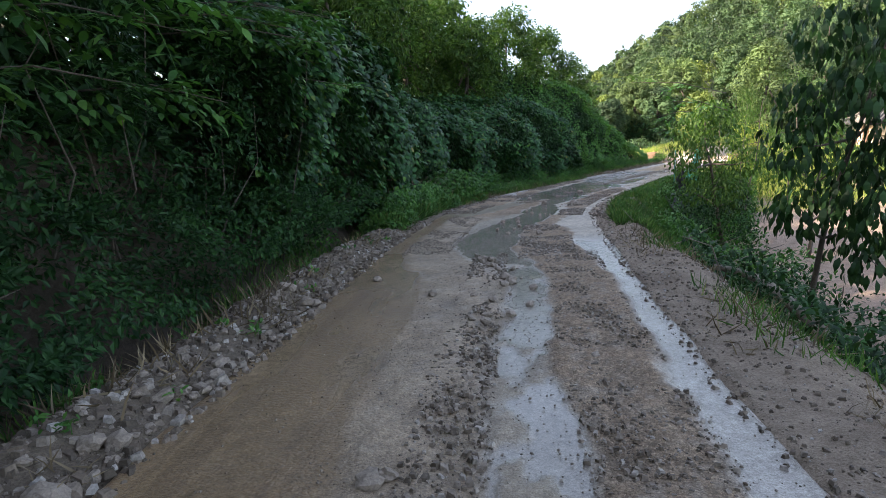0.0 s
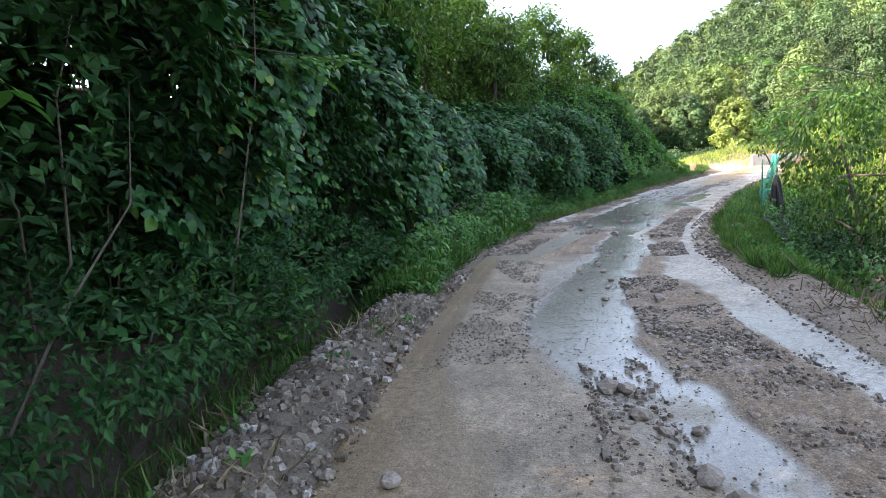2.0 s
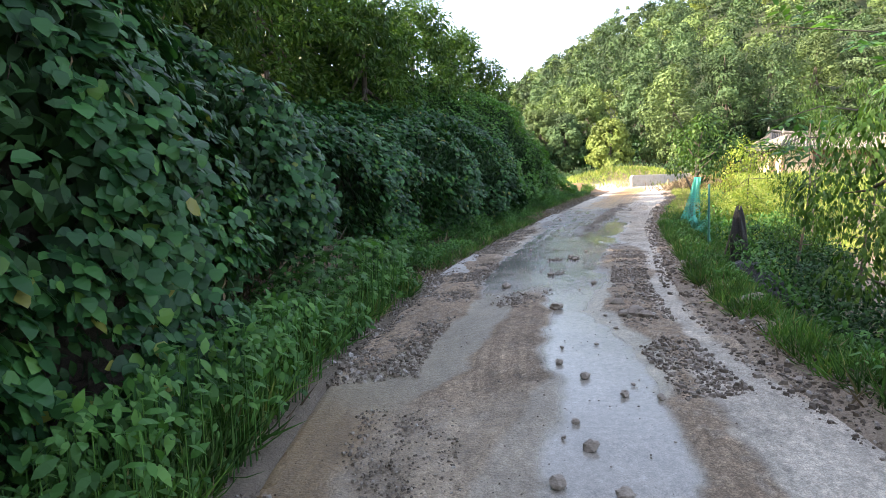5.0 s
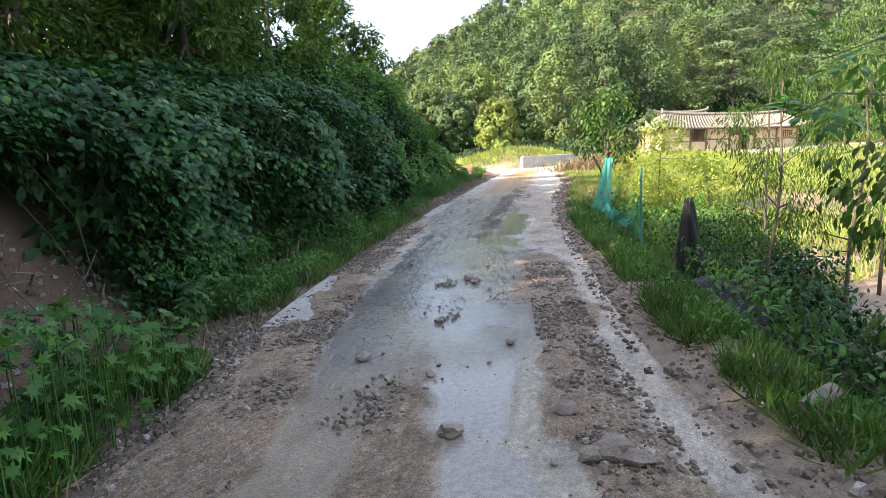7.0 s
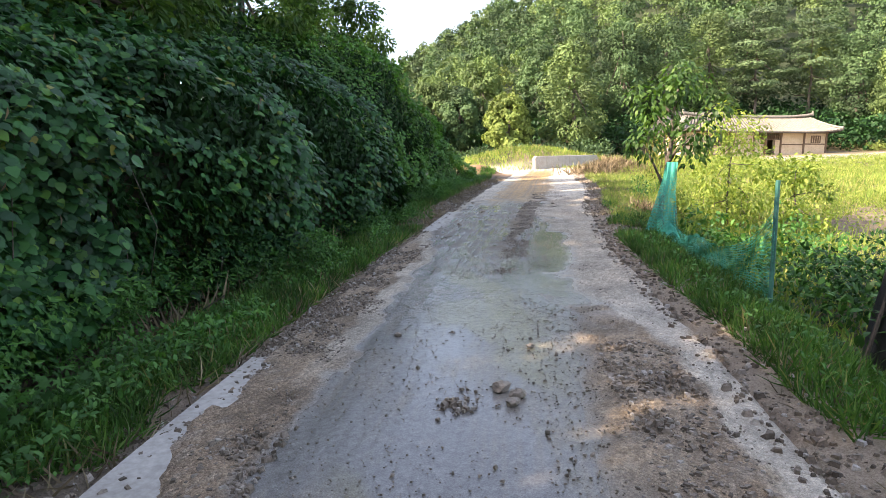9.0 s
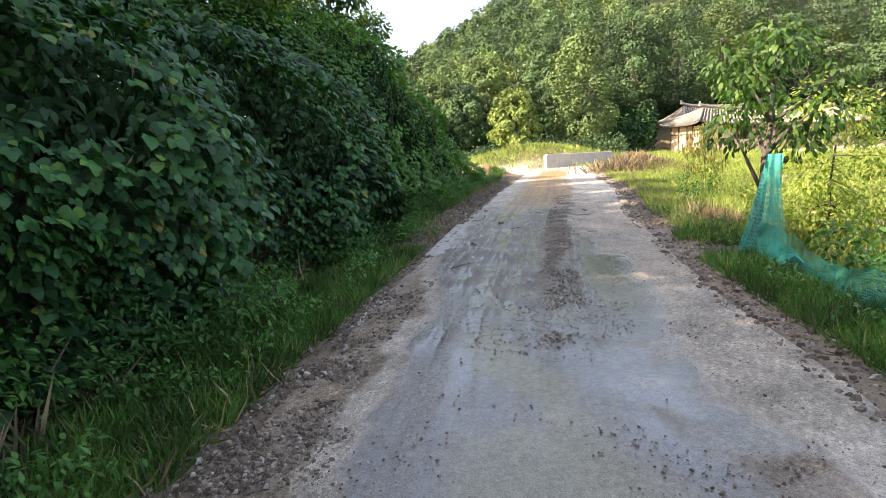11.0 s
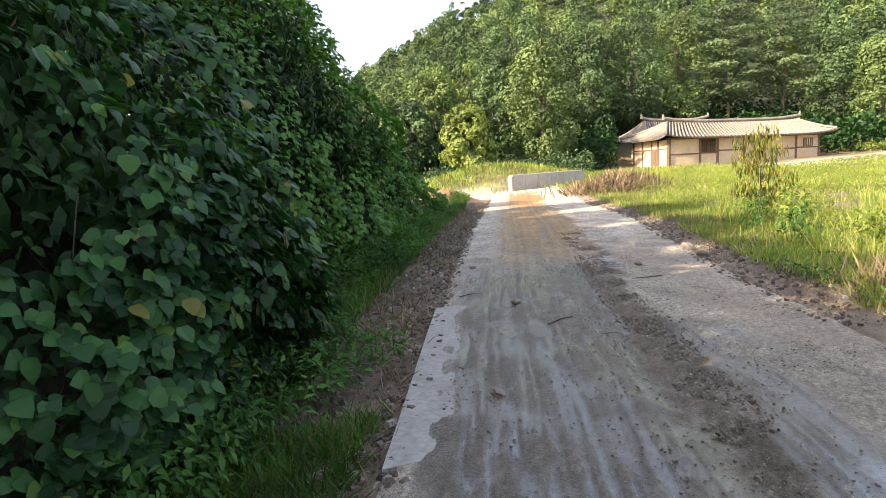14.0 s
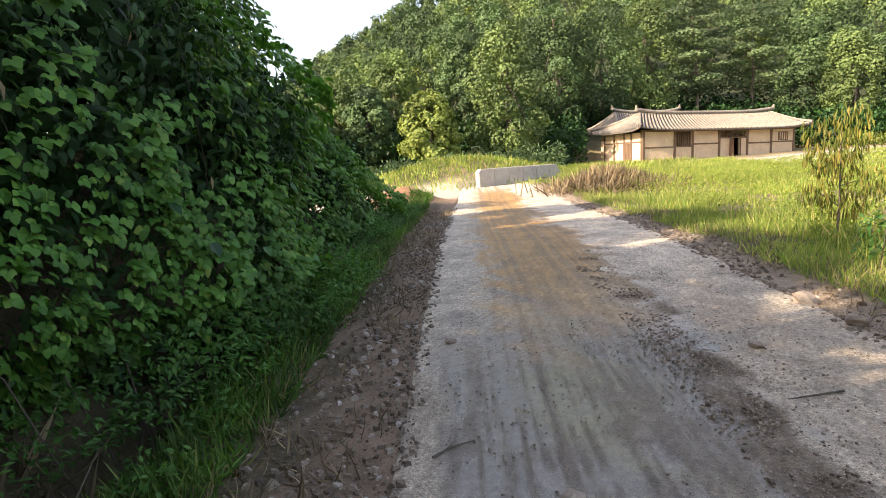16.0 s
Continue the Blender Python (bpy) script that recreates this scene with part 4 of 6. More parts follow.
EDGE_KINDS = {"light": (FOREST_LIGHT, 0.8), "mid": (FOREST_MID, 0.8), "dark": (FOREST_LEAF, 0.8), "pine": (PINE_LEAF, 0.3)}
for az, r, h, s, kind in ((2, 52, 5, 2.4, "dark"), (8, 50, 5, 2.4, "light"), (12, 54, 6, 2.8, "mid"), (15.5, 54, 7, 3, "dark"), (19, 58, 9, 3.2, "mid"), (22, 56, 8, 2.8, "dark"), (24.6, 60, 11, 3.4, "mid"), (27.7, 50, 7.6, 2.9, "light"), (30.8, 60, 12, 3.4, "dark"), (34.9, 53, 13, 4.1, "mid"), (39.4, 66, 15, 4.0, "dark"),
                          (43.4, 70, 15, 4.8, "dark"), (47.3, 74, 16, 4.4, "mid"), (51.3, 76, 17, 4.8, "pine"), (55.8, 80, 17, 5.2, "pine"), (59.5, 80, 14, 4.2, "dark"), (62.5, 78, 12, 3.6, "mid"), (66, 80, 12, 3.8, "dark"), (70, 78, 10, 3.5, "mid")):
    x, y = forest_point(az, r)
    mat, flat = EDGE_KINDS[kind]
    tree("forest_tree", x, y, h, s, 11000, mat, 0.25, "layered pine at the edge of the wood" if kind == "pine" else "broadleaf tree at the edge of the sunlit wood", shape=CARD, trunk_r=0.2, clear=0.3 if kind == "pine" else 0.12, group="trees at the wood's edge", blobs_n=22 if kind == "pine" else 46, limbs=7, droop=0.3, inner=0.7, facing=1.0, jitter=0.4, up=0.35, lie=True, rough=0.25, flat=flat, clump=(0.3, 0.48) if kind == "pine" else (0.17, 0.33))


def build_woods():
    t = thing("woods", (*forest_point(35, 100), 20.0), "dense mixed wood covering the hillside", "woods", kind="stuff")
    taken = []
    for mat, share, pine in ((FOREST_LEAF, 600, 0), (FOREST_MID, 620, 0), (FOREST_LIGHT, 200, 0), (PINE_LEAF, 600, 1)):
        Ps, Ns = [], []
        for k in range(share):
            az, r = RNG.uniform(-8, 78), 66 + 142 * RNG.random() ** 0.7
            if az > 40:
                r += 18
            x, y = forest_point(az, r)
            g = float(H(x, y))
            low = np.interp(az, [5, 16, 22], [0.5, 0.7, 1.0])
            h, s = (RNG.uniform(6, 10) + 2 * pine) * low, RNG.uniform(2.6, 4.2) * low
            if any((x - a) ** 2 + (y - b) ** 2 < (0.78 * (s + q)) ** 2 for a, b, q in taken):
                continue
            taken.append((x, y, s))
            if pine:
                bl = [(x + RNG.normal(0, s * .45), y + RNG.normal(0, s * .45), g + h * f, s * .65 * (1.25 - f), s * .65 * (1.25 - f), 0.45) for f in (0.4, 0.52, 0.64, 0.76, 0.88, 1.0)]
            else:
                bl = [(x, y, g + h * 0.52, s * 0.6, s * 0.6, h * 0.34)] + [(x + s * f * np.cos(q), y + s * f * np.sin(q), g + h * (1.02 - 0.55 * f * f), s * k, s * k, s * k * 0.8) for q, f, k in zip(RNG.uniform(0, 6.28, 18), RNG.uniform(0.05, 0.95, 18) ** 0.7, RNG.uniform(0.18, 0.34, 18))]
            P, N = blob_points(bl, int(np.interp(r, [60, 110, 200], [1500, 900, 480])), 0.75, 0.2)
            Ps.append(P)
            Ns.append(unit(N + 0.9 * unit(P - np.array([x, y, g + h * 0.6]))))
        P, N = np.concatenate(Ps), np.concatenate(Ns)
        m = len(P)
        way = rnd(m)
        way -= (way * N).sum(1, keepdims=True) * N * 0.75
        V, F = leaves(P, way, N * 1.1 + [0, 0, 0.25] + rnd(m, 0.38), RNG.uniform(0.2, 0.42, m) * np.interp(np.hypot(P[:, 0] - HUB[0], P[:, 1] - HUB[1]), [70, 200], [1, 1.9]), CARD)
        part("canopy", V, F, mat, t, kind="stuff")


build_woods()


# ---- the old house ----
def slab_grid(P, thick):
    """A curved sheet with thickness from a grid of points."""
    m, n = P.shape[:2]
    top, low = P.reshape(-1, 3), (P - [0, 0, thick]).reshape(-1, 3)
    i, j = np.meshgrid(np.arange(m - 1), np.arange(n - 1), indexing="ij")
    q = np.stack([i * n + j, i * n + j + 1, (i + 1) * n + j + 1, (i + 1) * n + j], -1).reshape(-1, 4)
    rim = np.concatenate([np.arange(n), np.arange(1, m) * n + n - 1, (m - 1) * n + np.arange(n - 2, -1, -1), np.arange(m - 2, 0, -1) * n])
    k = m * n
    side = np.stack([np.roll(rim, -1), rim, rim + k, np.roll(rim, -1) + k], -1)
    return np.concatenate([top, low]), np.concatenate([q, q[:, ::-1] + k, side])


def moved(M, V):
    R = np.array(M.to_3x3())
    return np.asarray(V) @ R.T + np.array(M.translation)


def build_roof(t, M, x0, x1, y0, y1, ze, zr, hip, hip_end):
    """A hipped tile roof with sagging slopes and lifted corners, each row of cover tiles a bar."""
    yc = (y0 + y1) / 2
    roof = part("roof", *slab_grid(moved(M, np.array([[(x0 + hip + (x1 - x0 - hip - hip_end) * a, yc + (b - 0.5) * 0.3, zr - 0.1) for a in np.linspace(0, 1, 9)] for b in (0, 1)]).reshape(-1, 3)).reshape(2, 9, 3), 0.1), ROOF_TILE, t, "weathered grey tile roof")
    def slope(e0, e1, r0, r1, name):
        S, T = np.linspace(0, 1, 7), np.linspace(0, 1, 23)
        def at(s, k):
            e, r = np.array(e0) * (1 - k) + np.array(e1) * k, np.array(r0) * (1 - k) + np.array(r1) * k
            p = e * (1 - s) + r * s
            p[2] = ze + (zr - ze) * s ** 1.3 + 0.28 * abs(2 * k - 1) ** 5 * (1 - s) + 0.12 * abs(2 * k - 1) ** 4 * s
            return p
        P = np.array([[at(s, k) for k in T] for s in S])
        part(name, *slab_grid(moved(M, P.reshape(-1, 3)).reshape(P.shape), 0.1), SHADED_PAN_TILE, roof)
        count = int(np.linalg.norm(np.array(e1) - np.array(e0)) / 0.3)
        for c in range(count + 1):
            k = c / count
            pts = moved(M, np.array([at(s, k) for s in np.linspace(0.0, 1, 5)]))
            part("cover_tile", *tube(pts + [0, 0, 0.03], 0.075, 6), ROOF_TILE, roof)
    a, b = (x0 + hip, yc, zr), (x1 - hip_end, yc, zr)
    slope((x0, y0, ze), (x1, y0, ze), a, b, "front_slope")
    slope((x1, y1, ze), (x0, y1, ze), b, a, "back_slope")
    slope((x0, y1, ze), (x0, y0, ze), a, a, "hip_slope")
    slope((x1, y0, ze), (x1, y1, ze), b, b, "hip_slope")
    rx = np.linspace(x0 + hip - 0.25, x1 - hip_end + 0.25, 15)
    bend = np.abs(np.linspace(-1, 1, 15))
    ridge = np.stack([rx, np.full(15, yc), zr + 0.16 + 0.28 * bend ** 4], -1)
    part("ridge", *tube(moved(M, ridge), 0.15, 8), ROOF_TILE, roof, "mortared ridge with lifted ends")
    for end, sgn in ((a, -1), (b, 1)):
        part("ridge_end", *tube(moved(M, np.array([(end[0] + sgn * 0.25, yc, zr + 0.35), (end[0] + sgn * 0.3, yc, zr + 0.75)])), [0.16, 0.07], 6), ROOF_TILE, roof)
        for yy in (y0, y1):
            ex = x0 if sgn < 0 else x1
            s = np.linspace(0, 1, 6)
            pts = np.stack([ex + (end[0] - ex) * s, yy + (yc - yy) * s, ze + (zr - ze) * s ** 1.3 + 0.28 * (1 - s) + 0.13], -1)
            part("hip_ridge", *tube(moved(M, pts), 0.12, 7), ROOF_TILE, roof)
    return roof


HOUSE_LEAN = 2.2  # the old house has settled towards the field


def build_house():
    A = np.array([45.31, 63.56, 0.0])
    zf = -0.63
    M = Matrix.Translation((A[0], A[1], zf)) @ Matrix.Rotation(radians(-12), 4, "Z") @ Matrix.Rotation(radians(HOUSE_LEAN), 4, "Y") @ Matrix.Diagonal((1.22, 1.22, 1.12, 1))
    t = thing("old_house", (A[0], A[1], zf), "old tiled house with plaster walls and dark timber posts", "house")
    def b(name, mat, x0, y0, z0, x1, y1, z1, parent=t, bevel=0.01, label=""):
        return part(name, *box(x0, y0, z0, x1, y1, z1, M, bevel), mat, parent, label)
    L, D, Hh = 12.8, 4.6, 2.5
    b("plinth", CONCRETE, -0.7, -0.9, -0.7, L + 0.7, D + 0.6, 0.0, label="pale stone plinth")
    bays = [0, 2.45, 3.9, 6.1, 8.5, 10.6, L]
    for k in range(6):
        if k == 3:
            b("wall_panel", PLASTER, bays[k], 0, 0, 7.1, 0.2, 1.9)
            b("wall_panel", PLASTER, 8.0, 0, 0, bays[k + 1], 0.2, 1.9)
        else:
            b("wall_panel", PLASTER, bays[k], 0, 0, bays[k + 1], 0.2, Hh if k != 1 else 1.35)
    for x0, y0, x1, y1 in ((0, 0.2, 0.2, D), (L - 0.2, 0.2, L, D), (0.2, D - 0.2, L - 0.2, D)):
        b("wall_panel", PLASTER, x0, y0, 0, x1, y1, Hh)
    # Added dark panels stand in for the unlit room behind the openings.
    b("dark_room_backing", TIMBER, 6.2, 1.8, 0, 8.4, 1.9, Hh, label="dark timber wall inside the doorway")
    b("dark_room_backing", TIMBER, 2.5, 1.0, 0, 3.9, 1.1, Hh)
    for x in bays[:-1] + [L - 0.16]:
        b("post", TIMBER, x, -0.06, 0, x + 0.17, 0.0, Hh)
    b("beam", TIMBER, -0.05, -0.08, Hh, L + 0.05, 0.2, Hh + 0.16)
    for k, z in ((0, 1.32), (2, 1.5), (4, 1.45), (5, 1.5), (4, 0.45), (3, 1.9), (1, 1.35)):
        b("rail", TIMBER, bays[k] + 0.17, -0.045, z, bays[k + 1], 0.0, z + 0.11)
    for x0, x1, z0, z1 in ((2.65, 3.85, 1.46, Hh), (6.3, 8.45, 2.0, Hh)):
        grille = b("window_grille", TIMBER, x0, 0.04, z1 - 0.05, x1, 0.1, z1, label="dark timber slatted window")
        n = int((x1 - x0) / 0.17)
        for k in range(n + 1):
            b("slat", TIMBER, x0 + k * (x1 - x0 - 0.06) / n, 0.03, z0, x0 + 0.06 + k * (x1 - x0 - 0.06) / n, 0.09, z1 - 0.06, grille, 0)
    door = b("door", TIMBER, 7.06, -0.4, 0.05, 7.1, 0.0, 1.88, label="dark open timber door leaf")
    b("door_frame", TIMBER, 7.1, -0.04, 0, 7.17, 0.0, 1.9)
    b("door_frame", TIMBER, 7.98, -0.04, 0, 8.05, 0.0, 1.9)
    small = b("small_window", TIMBER, 11.3, -0.05, 1.65, 12.2, 0.0, 2.3, label="small dark window with bars")
    for k in range(4):
        b("bar", PLASTER, 11.42 + k * 0.2, -0.07, 1.7, 11.46 + k * 0.2, -0.052, 2.25, small, 0)
    # the gable end towards the lane
    for y in (0.0, 1.15, 2.0, 3.2, D - 0.16):
        b("post", TIMBER, -0.06, y, 0, 0.0, y + 0.15, Hh)
    gate = b("end_door", TIMBER, -0.05, 1.3, 0.05, 0.0, 2.0, 1.75, label="brown plank double door")
    for k in range(4):
        b("plank", TIMBER, -0.07, 1.31 + k * 0.17, 0.08, -0.052, 1.46 + k * 0.17, 1.72, gate, 0)
    b("rail", TIMBER, -0.045, 0.15, 1.78, 0.0, D - 0.2, 1.88)
    build_roof(t, M, -0.75, L + 0.75, -0.8, D + 0.7, Hh + 0.1, Hh + 1.4, 2.1, 0.75)
    # a taller wing behind
    b("wing_wall", PLASTER, 2.3, D + 0.8, -0.5, 8.6, D + 4.2, Hh + 0.35)
    build_roof(t, M, 1.3, 9.4, D + 0.1, D + 4.9, Hh + 0.35, Hh + 1.95, 1.2, 1.2)
    return t


build_house()


def build_wall():
    a, b2 = np.array([24.35, 55.2]), np.array([30.85, 56.3])
    d = (b2 - a) / np.linalg.norm(b2 - a)
    nrm = np.array([-d[1], d[0]])
    L = float(np.linalg.norm(b2 - a))
    g = float(H(27, 55.6))
    bm = bmesh.new()
    ring = [(0, -0.5), (L, -0.5), (L, 0.1), (L - 0.45, 0.76), (0.18, 0.86), (0, 0.72)]
    vs = []
    for off, batter in ((0.0, 0.06), (0.35, 0.0)):
        vs.append([bm.verts.new((*(a + d * s + nrm * (off + batter * max(z, 0))), g + z)) for s, z in ring])
    bm.faces.new(vs[0])
    bm.faces.new(vs[1][::-1])
    for k in range(6):
        bm.faces.new((vs[0][k], vs[1][k], vs[1][(k + 1) % 6], vs[0][(k + 1) % 6]))
    bmesh.ops.recalc_face_normals(bm, faces=bm.faces[:])
    bmesh.ops.bevel(bm, geom=bm.edges[:], offset=0.025, segments=1, affect="EDGES")
    bmesh.ops.triangulate(bm, faces=bm.faces[:])
    bm.verts.index_update()
    V, F = np.array([v.co[:] for v in bm.verts]), np.array([[v.index for v in f.verts] for f in bm.faces])
    bm.free()
    t = thing("retaining_wall", (*a, g), "low pale concrete headwall at the bend", "wall")
    part("wall_body", V, F, CONCRETE, t)
    for k in range(1, 6):
        p = a + d * L * k / 6 - nrm * 0.004
        part("joint", *tube([(*p, g + 0.02), (*(p + nrm * 0.05), g + 0.85)], 0.008, 4), STONE, t, "dark casting joint")


build_wall()

# ---- concrete strips at the lane's edge ----
def edge_slab(y0, y1, w, label, lift=0.026, inset=0.0):
    t = thing("concrete_slab", (float(XL(y0)), y0, float(road_z(y0))), label, "slab")
    ys = np.linspace(y0, y1, max(6, int((y1 - y0) / 0.05)))
    P = np.array([[(left_of(y, 0.06 + inset * (1 if k else 1)) * (1 - k) + left_of(y, -w - 0.09 * (fbm(np.array([y * 0.9]), np.array([2.0]), 77)[0] - 0.5) - 0.02 * (fbm(np.array([y * 9.0]), np.array([5.0]), 78)[0] - 0.5)) * k, y, float(road_z(y)) + lift - 0.03 * k) for k in np.linspace(0, 1, 4)] for y in ys])
    part("slab_body", *slab_grid(P, 0.2), CONCRETE, t)


edge_slab(18.6, 20.9, 0.32, "pale concrete edge of the culvert, wet with slurry", 0.02, 0.05)
edge_slab(24.4, 25.4, 0.2, "broken pale concrete lane edge", 0.006)
edge_slab(27.7, 31.0, 0.28, "clean pale concrete strip along the lane")

# ---- beyond the lane: hollow, saplings, field ----
tree("sapling_tree", 4.95, 7.9, 4.9, 1.05, 1700, DARK_LEAF, 0.17, "slender roadside tree with drooping dark leaves", shape=OVAL, trunk_r=0.045, clear=0.3, lean=(0.3, -0.5), droop=0.7, blobs_n=11)
tree("sapling_tree", 5.4, 6.9, 3.4, 0.8, 800, DARK_LEAF, 0.16, "slender roadside tree with drooping dark leaves", trunk_r=0.035, clear=0.3, droop=0.7)
wt = tree("walnut_tree", 6.9, 14.6, 3.9, 1.15, 3600, TREE_LEAF, 0.105, "bushy young tree leaning over the lane's edge", trunk_r=0.06, clear=0.3, lean=(-0.5, 0), droop=0.6, blobs_n=12)
tree("walnut_tree", 7.9, 12.8, 3.2, 1.1, 2600, TREE_LEAF, 0.105, "bushy young tree beside the sandy hollow", trunk_r=0.05, clear=0.4, droop=0.6)
for p0, p1 in (((6.7, 14.4, 2.4), (4.4, 14.2, 2.7)), ((6.7, 14.3, 2.0), (5.0, 13.6, 2.2)), ((6.8, 15.6, 2.0), (5.3, 15.4, 1.9)), ((6.8, 16.0, 1.7), (5.5, 15.9, 1.5))):
    compound_branch(wt, p0, p1, 9, 0.36, 0.13)
for x, y, h, s in ((8.2, 18.3, 3.4, 0.8), (8.9, 17.7, 3.8, 0.9), (9.6, 19.6, 3.6, 0.9), (10.6, 18.4, 4.2, 1.1)):
    tree("willow_sapling", x, y, h * 1.2, s, 2400, TREE_LEAF, 0.085, "thin willow sapling with sparse narrow leaves", shape=SLIM, trunk_r=0.03, clear=0.25, droop=0.6, blobs_n=10, lean=(0.3, 0.1), inner=0.2)
net_tree = tree("persimmon_tree", 10.55, 25.2, 3.5, 1.0, 1500, TREE_LEAF, 0.13, "small forked tree with a net round its trunk", trunk_r=0.075, clear=0.5, lean=(0.5, 0.2), droop=0.5)
tree("field_bush", 13.3, 26.2, 3.0, 1.0, 3000, BRIGHT_LEAF, 0.1, "bright yellow-green bush among the weeds", trunk_r=0.03, clear=0.08, blobs_n=10, droop=0.4)
tree("field_bush", 13.8, 25.0, 1.9, 0.7, 1100, BRIGHT_LEAF, 0.12, "bright yellow-green bush among the weeds", trunk_r=0.03, clear=0.08, blobs_n=9, droop=0.4)
tree("peach_sapling", 17.8, 33.9, 2.5, 0.7, 900, PEACH_LEAF, 0.16, "thin sapling with yellowing narrow leaves", shape=SLIM, trunk_r=0.022, clear=0.3, droop=0.75, blobs_n=8)
for x, y, h in ((15.5, 32.3, 0.95), (15.9, 31.7, 0.8), (14.9, 31.2, 0.7)):
    tree("weed_sapling", x, y, h, 0.3, 160, HERB_LEAF, 0.09, "leafy weed at the lane's edge", trunk_r=0.01, clear=0.15, blobs_n=6, limbs=3)


def grass(name, label, sampler, n, height, mat, lean=0.35, shape=BLADE, width=1.0, category="grass"):
    """Blades sown over a stretch of ground: one object of stuff."""
    x, y = sampler(n)
    P = np.stack([x, y, H(x, y) - 0.01], -1)
    m = len(P)
    V, F = leaves(P, np.array([0, 0, 1.0]) + rnd(m, lean), np.stack([np.cos(x * 91), np.sin(y * 77), 0.3 + 0 * x], -1), height * RNG.uniform(0.45, 1.15, m), (shape[0] * [width, 1, 1], shape[1]))
    return tagged(part(name, V, F, mat, kind="stuff"), label, category)


def strip(side, y0, y1, d0, d1, clump=1.2, cut=0.42, seed=3):
    def sow(n):
        y = RNG.uniform(y0, y1, n)
        d = RNG.uniform(d0, d1, n)
        x = (left_of if side == "l" else right_of)(y, d)
        ok = fbm(x * clump, y * clump, seed, 3) > cut
        return x[ok], y[ok]
    return sow


def leafy_stuff(name, label, sampler, n, z1, size, mat, shape=OVAL, category="plants"):
    x, y = sampler(n)
    m = len(x)
    hump = fbm(x * 0.9, y * 0.9, 13, 3)
    P = np.stack([x, y, H(x, y) + z1 * RNG.random(m) ** 0.6 * (0.3 + 1.2 * hump)], -1)
    V, F = leaves(P, rnd(m, 0.7) + [0, 0, -0.1], rnd(m, 0.35) + [0, 0, 1.0], size * RNG.uniform(0.6, 1.3, m), shape)
    return tagged(part(name, V, F, mat, kind="stuff"), label, category)


grass("verge_grass", "green grass on the verge under the kudzu", strip("l", 19.5, 28.5, 0.22, 1.5, 1.2, 0.36), 26000, 0.23, GRASS, 0.8)
grass("verge_grass", "green grass between the gravel and the ditch", strip("l", 27.5, 49, 0.95, 1.75, 1.2, 0.32), 22000, 0.26, GRASS, 0.65)
leafy_stuff("verge_herbs", "small leafy herbs in the verge grass", strip("l", 19, 27.8, 0.35, 1.8, 1.1, 0.46, 40), 15000, 0.28, 0.06, HERB_LEAF)
leafy_stuff("verge_herbs", "small leafy herbs above the ditch", strip("l", 27.5, 48, 1.15, 1.9, 1.1, 0.46, 40), 13000, 0.28, 0.06, HERB_LEAF)
grass("verge_grass", "rank grass and herbs by the lane's edge", strip("l", 10.5, 17.6, 0.2, 1.05, 0.9, 0.38), 14000, 0.34, GRASS, 0.45)
grass("verge_grass", "sparse grass below the bank", strip("l", -2, 10.5, 0.75, 1.5, 1.2, 0.45), 8000, 0.2, GRASS, 0.5)
grass("verge_grass", "bright grass on the shoulder", strip("r", 16, 27, 0.28, 1.7, 0.9, 0.4, 8), 32000, 0.21, GRASS, 0.65)
grass("verge_grass", "grass tufts on the gravel shoulder", strip("r", 9.5, 17.5, 0.3, 1.9, 1.0, 0.34, 8), 24000, 0.22, GRASS, 0.6)
leafy_stuff("verge_herbs", "small leafy herbs on the shoulder", strip("r", 11, 30, 0.4, 1.8, 1.5, 0.46, 41), 8000, 0.2, 0.06, HERB_LEAF)
grass("verge_grass", "thin grass on the gravel shoulder", strip("r", 0, 12, 0.4, 2.2, 1.0, 0.5, 9), 9000, 0.16, GRASS, 0.5)
grass("verge_grass", "yellowing grass along the sunlit verge", strip("r", 26, 50, 0.5, 2.8, 0.7, 0.38, 5), 24000, 0.24, FIELD_GRASS, 0.45)
grass("dry_grass", "straw and dry stalks on the gravel verge", strip("l", 2, 46, 0.1, 1.1, 1.5, 0.46, 15), 12000, 0.22, DEAD, 1.3)
grass("dry_grass", "straw and dry stalks on the shoulder", strip("r", 0, 40, 0.2, 1.3, 1.5, 0.48, 16), 6000, 0.2, DEAD, 1.3)
grass("dry_grass", "straw-coloured grass patches along the sunlit verge", strip("r", 25, 50, 0.5, 3.2, 0.6, 0.5, 56), 9000, 0.2, DEAD, 0.8)
grass("field_weeds", "tall yellow-green weeds in the field", strip("r", 19, 58, 1.8, 16, 0.55, 0.44, 4), 90000, 0.42, FIELD_GRASS, 0.4, width=0.9)
grass("mound_grass", "sunlit grass on the mound behind the headwall", lambda n: (RNG.normal(26, 6.5, n), RNG.normal(60.8, 2.2, n)), 12000, 0.4, FIELD_GRASS, 0.4, width=2.0)
grass("mound_grass", "sunlit grass before the wood", lambda n: (RNG.uniform(8, 48, n), RNG.uniform(60, 72, n)), 14000, 0.5, FIELD_GRASS, 0.4, width=2.4)


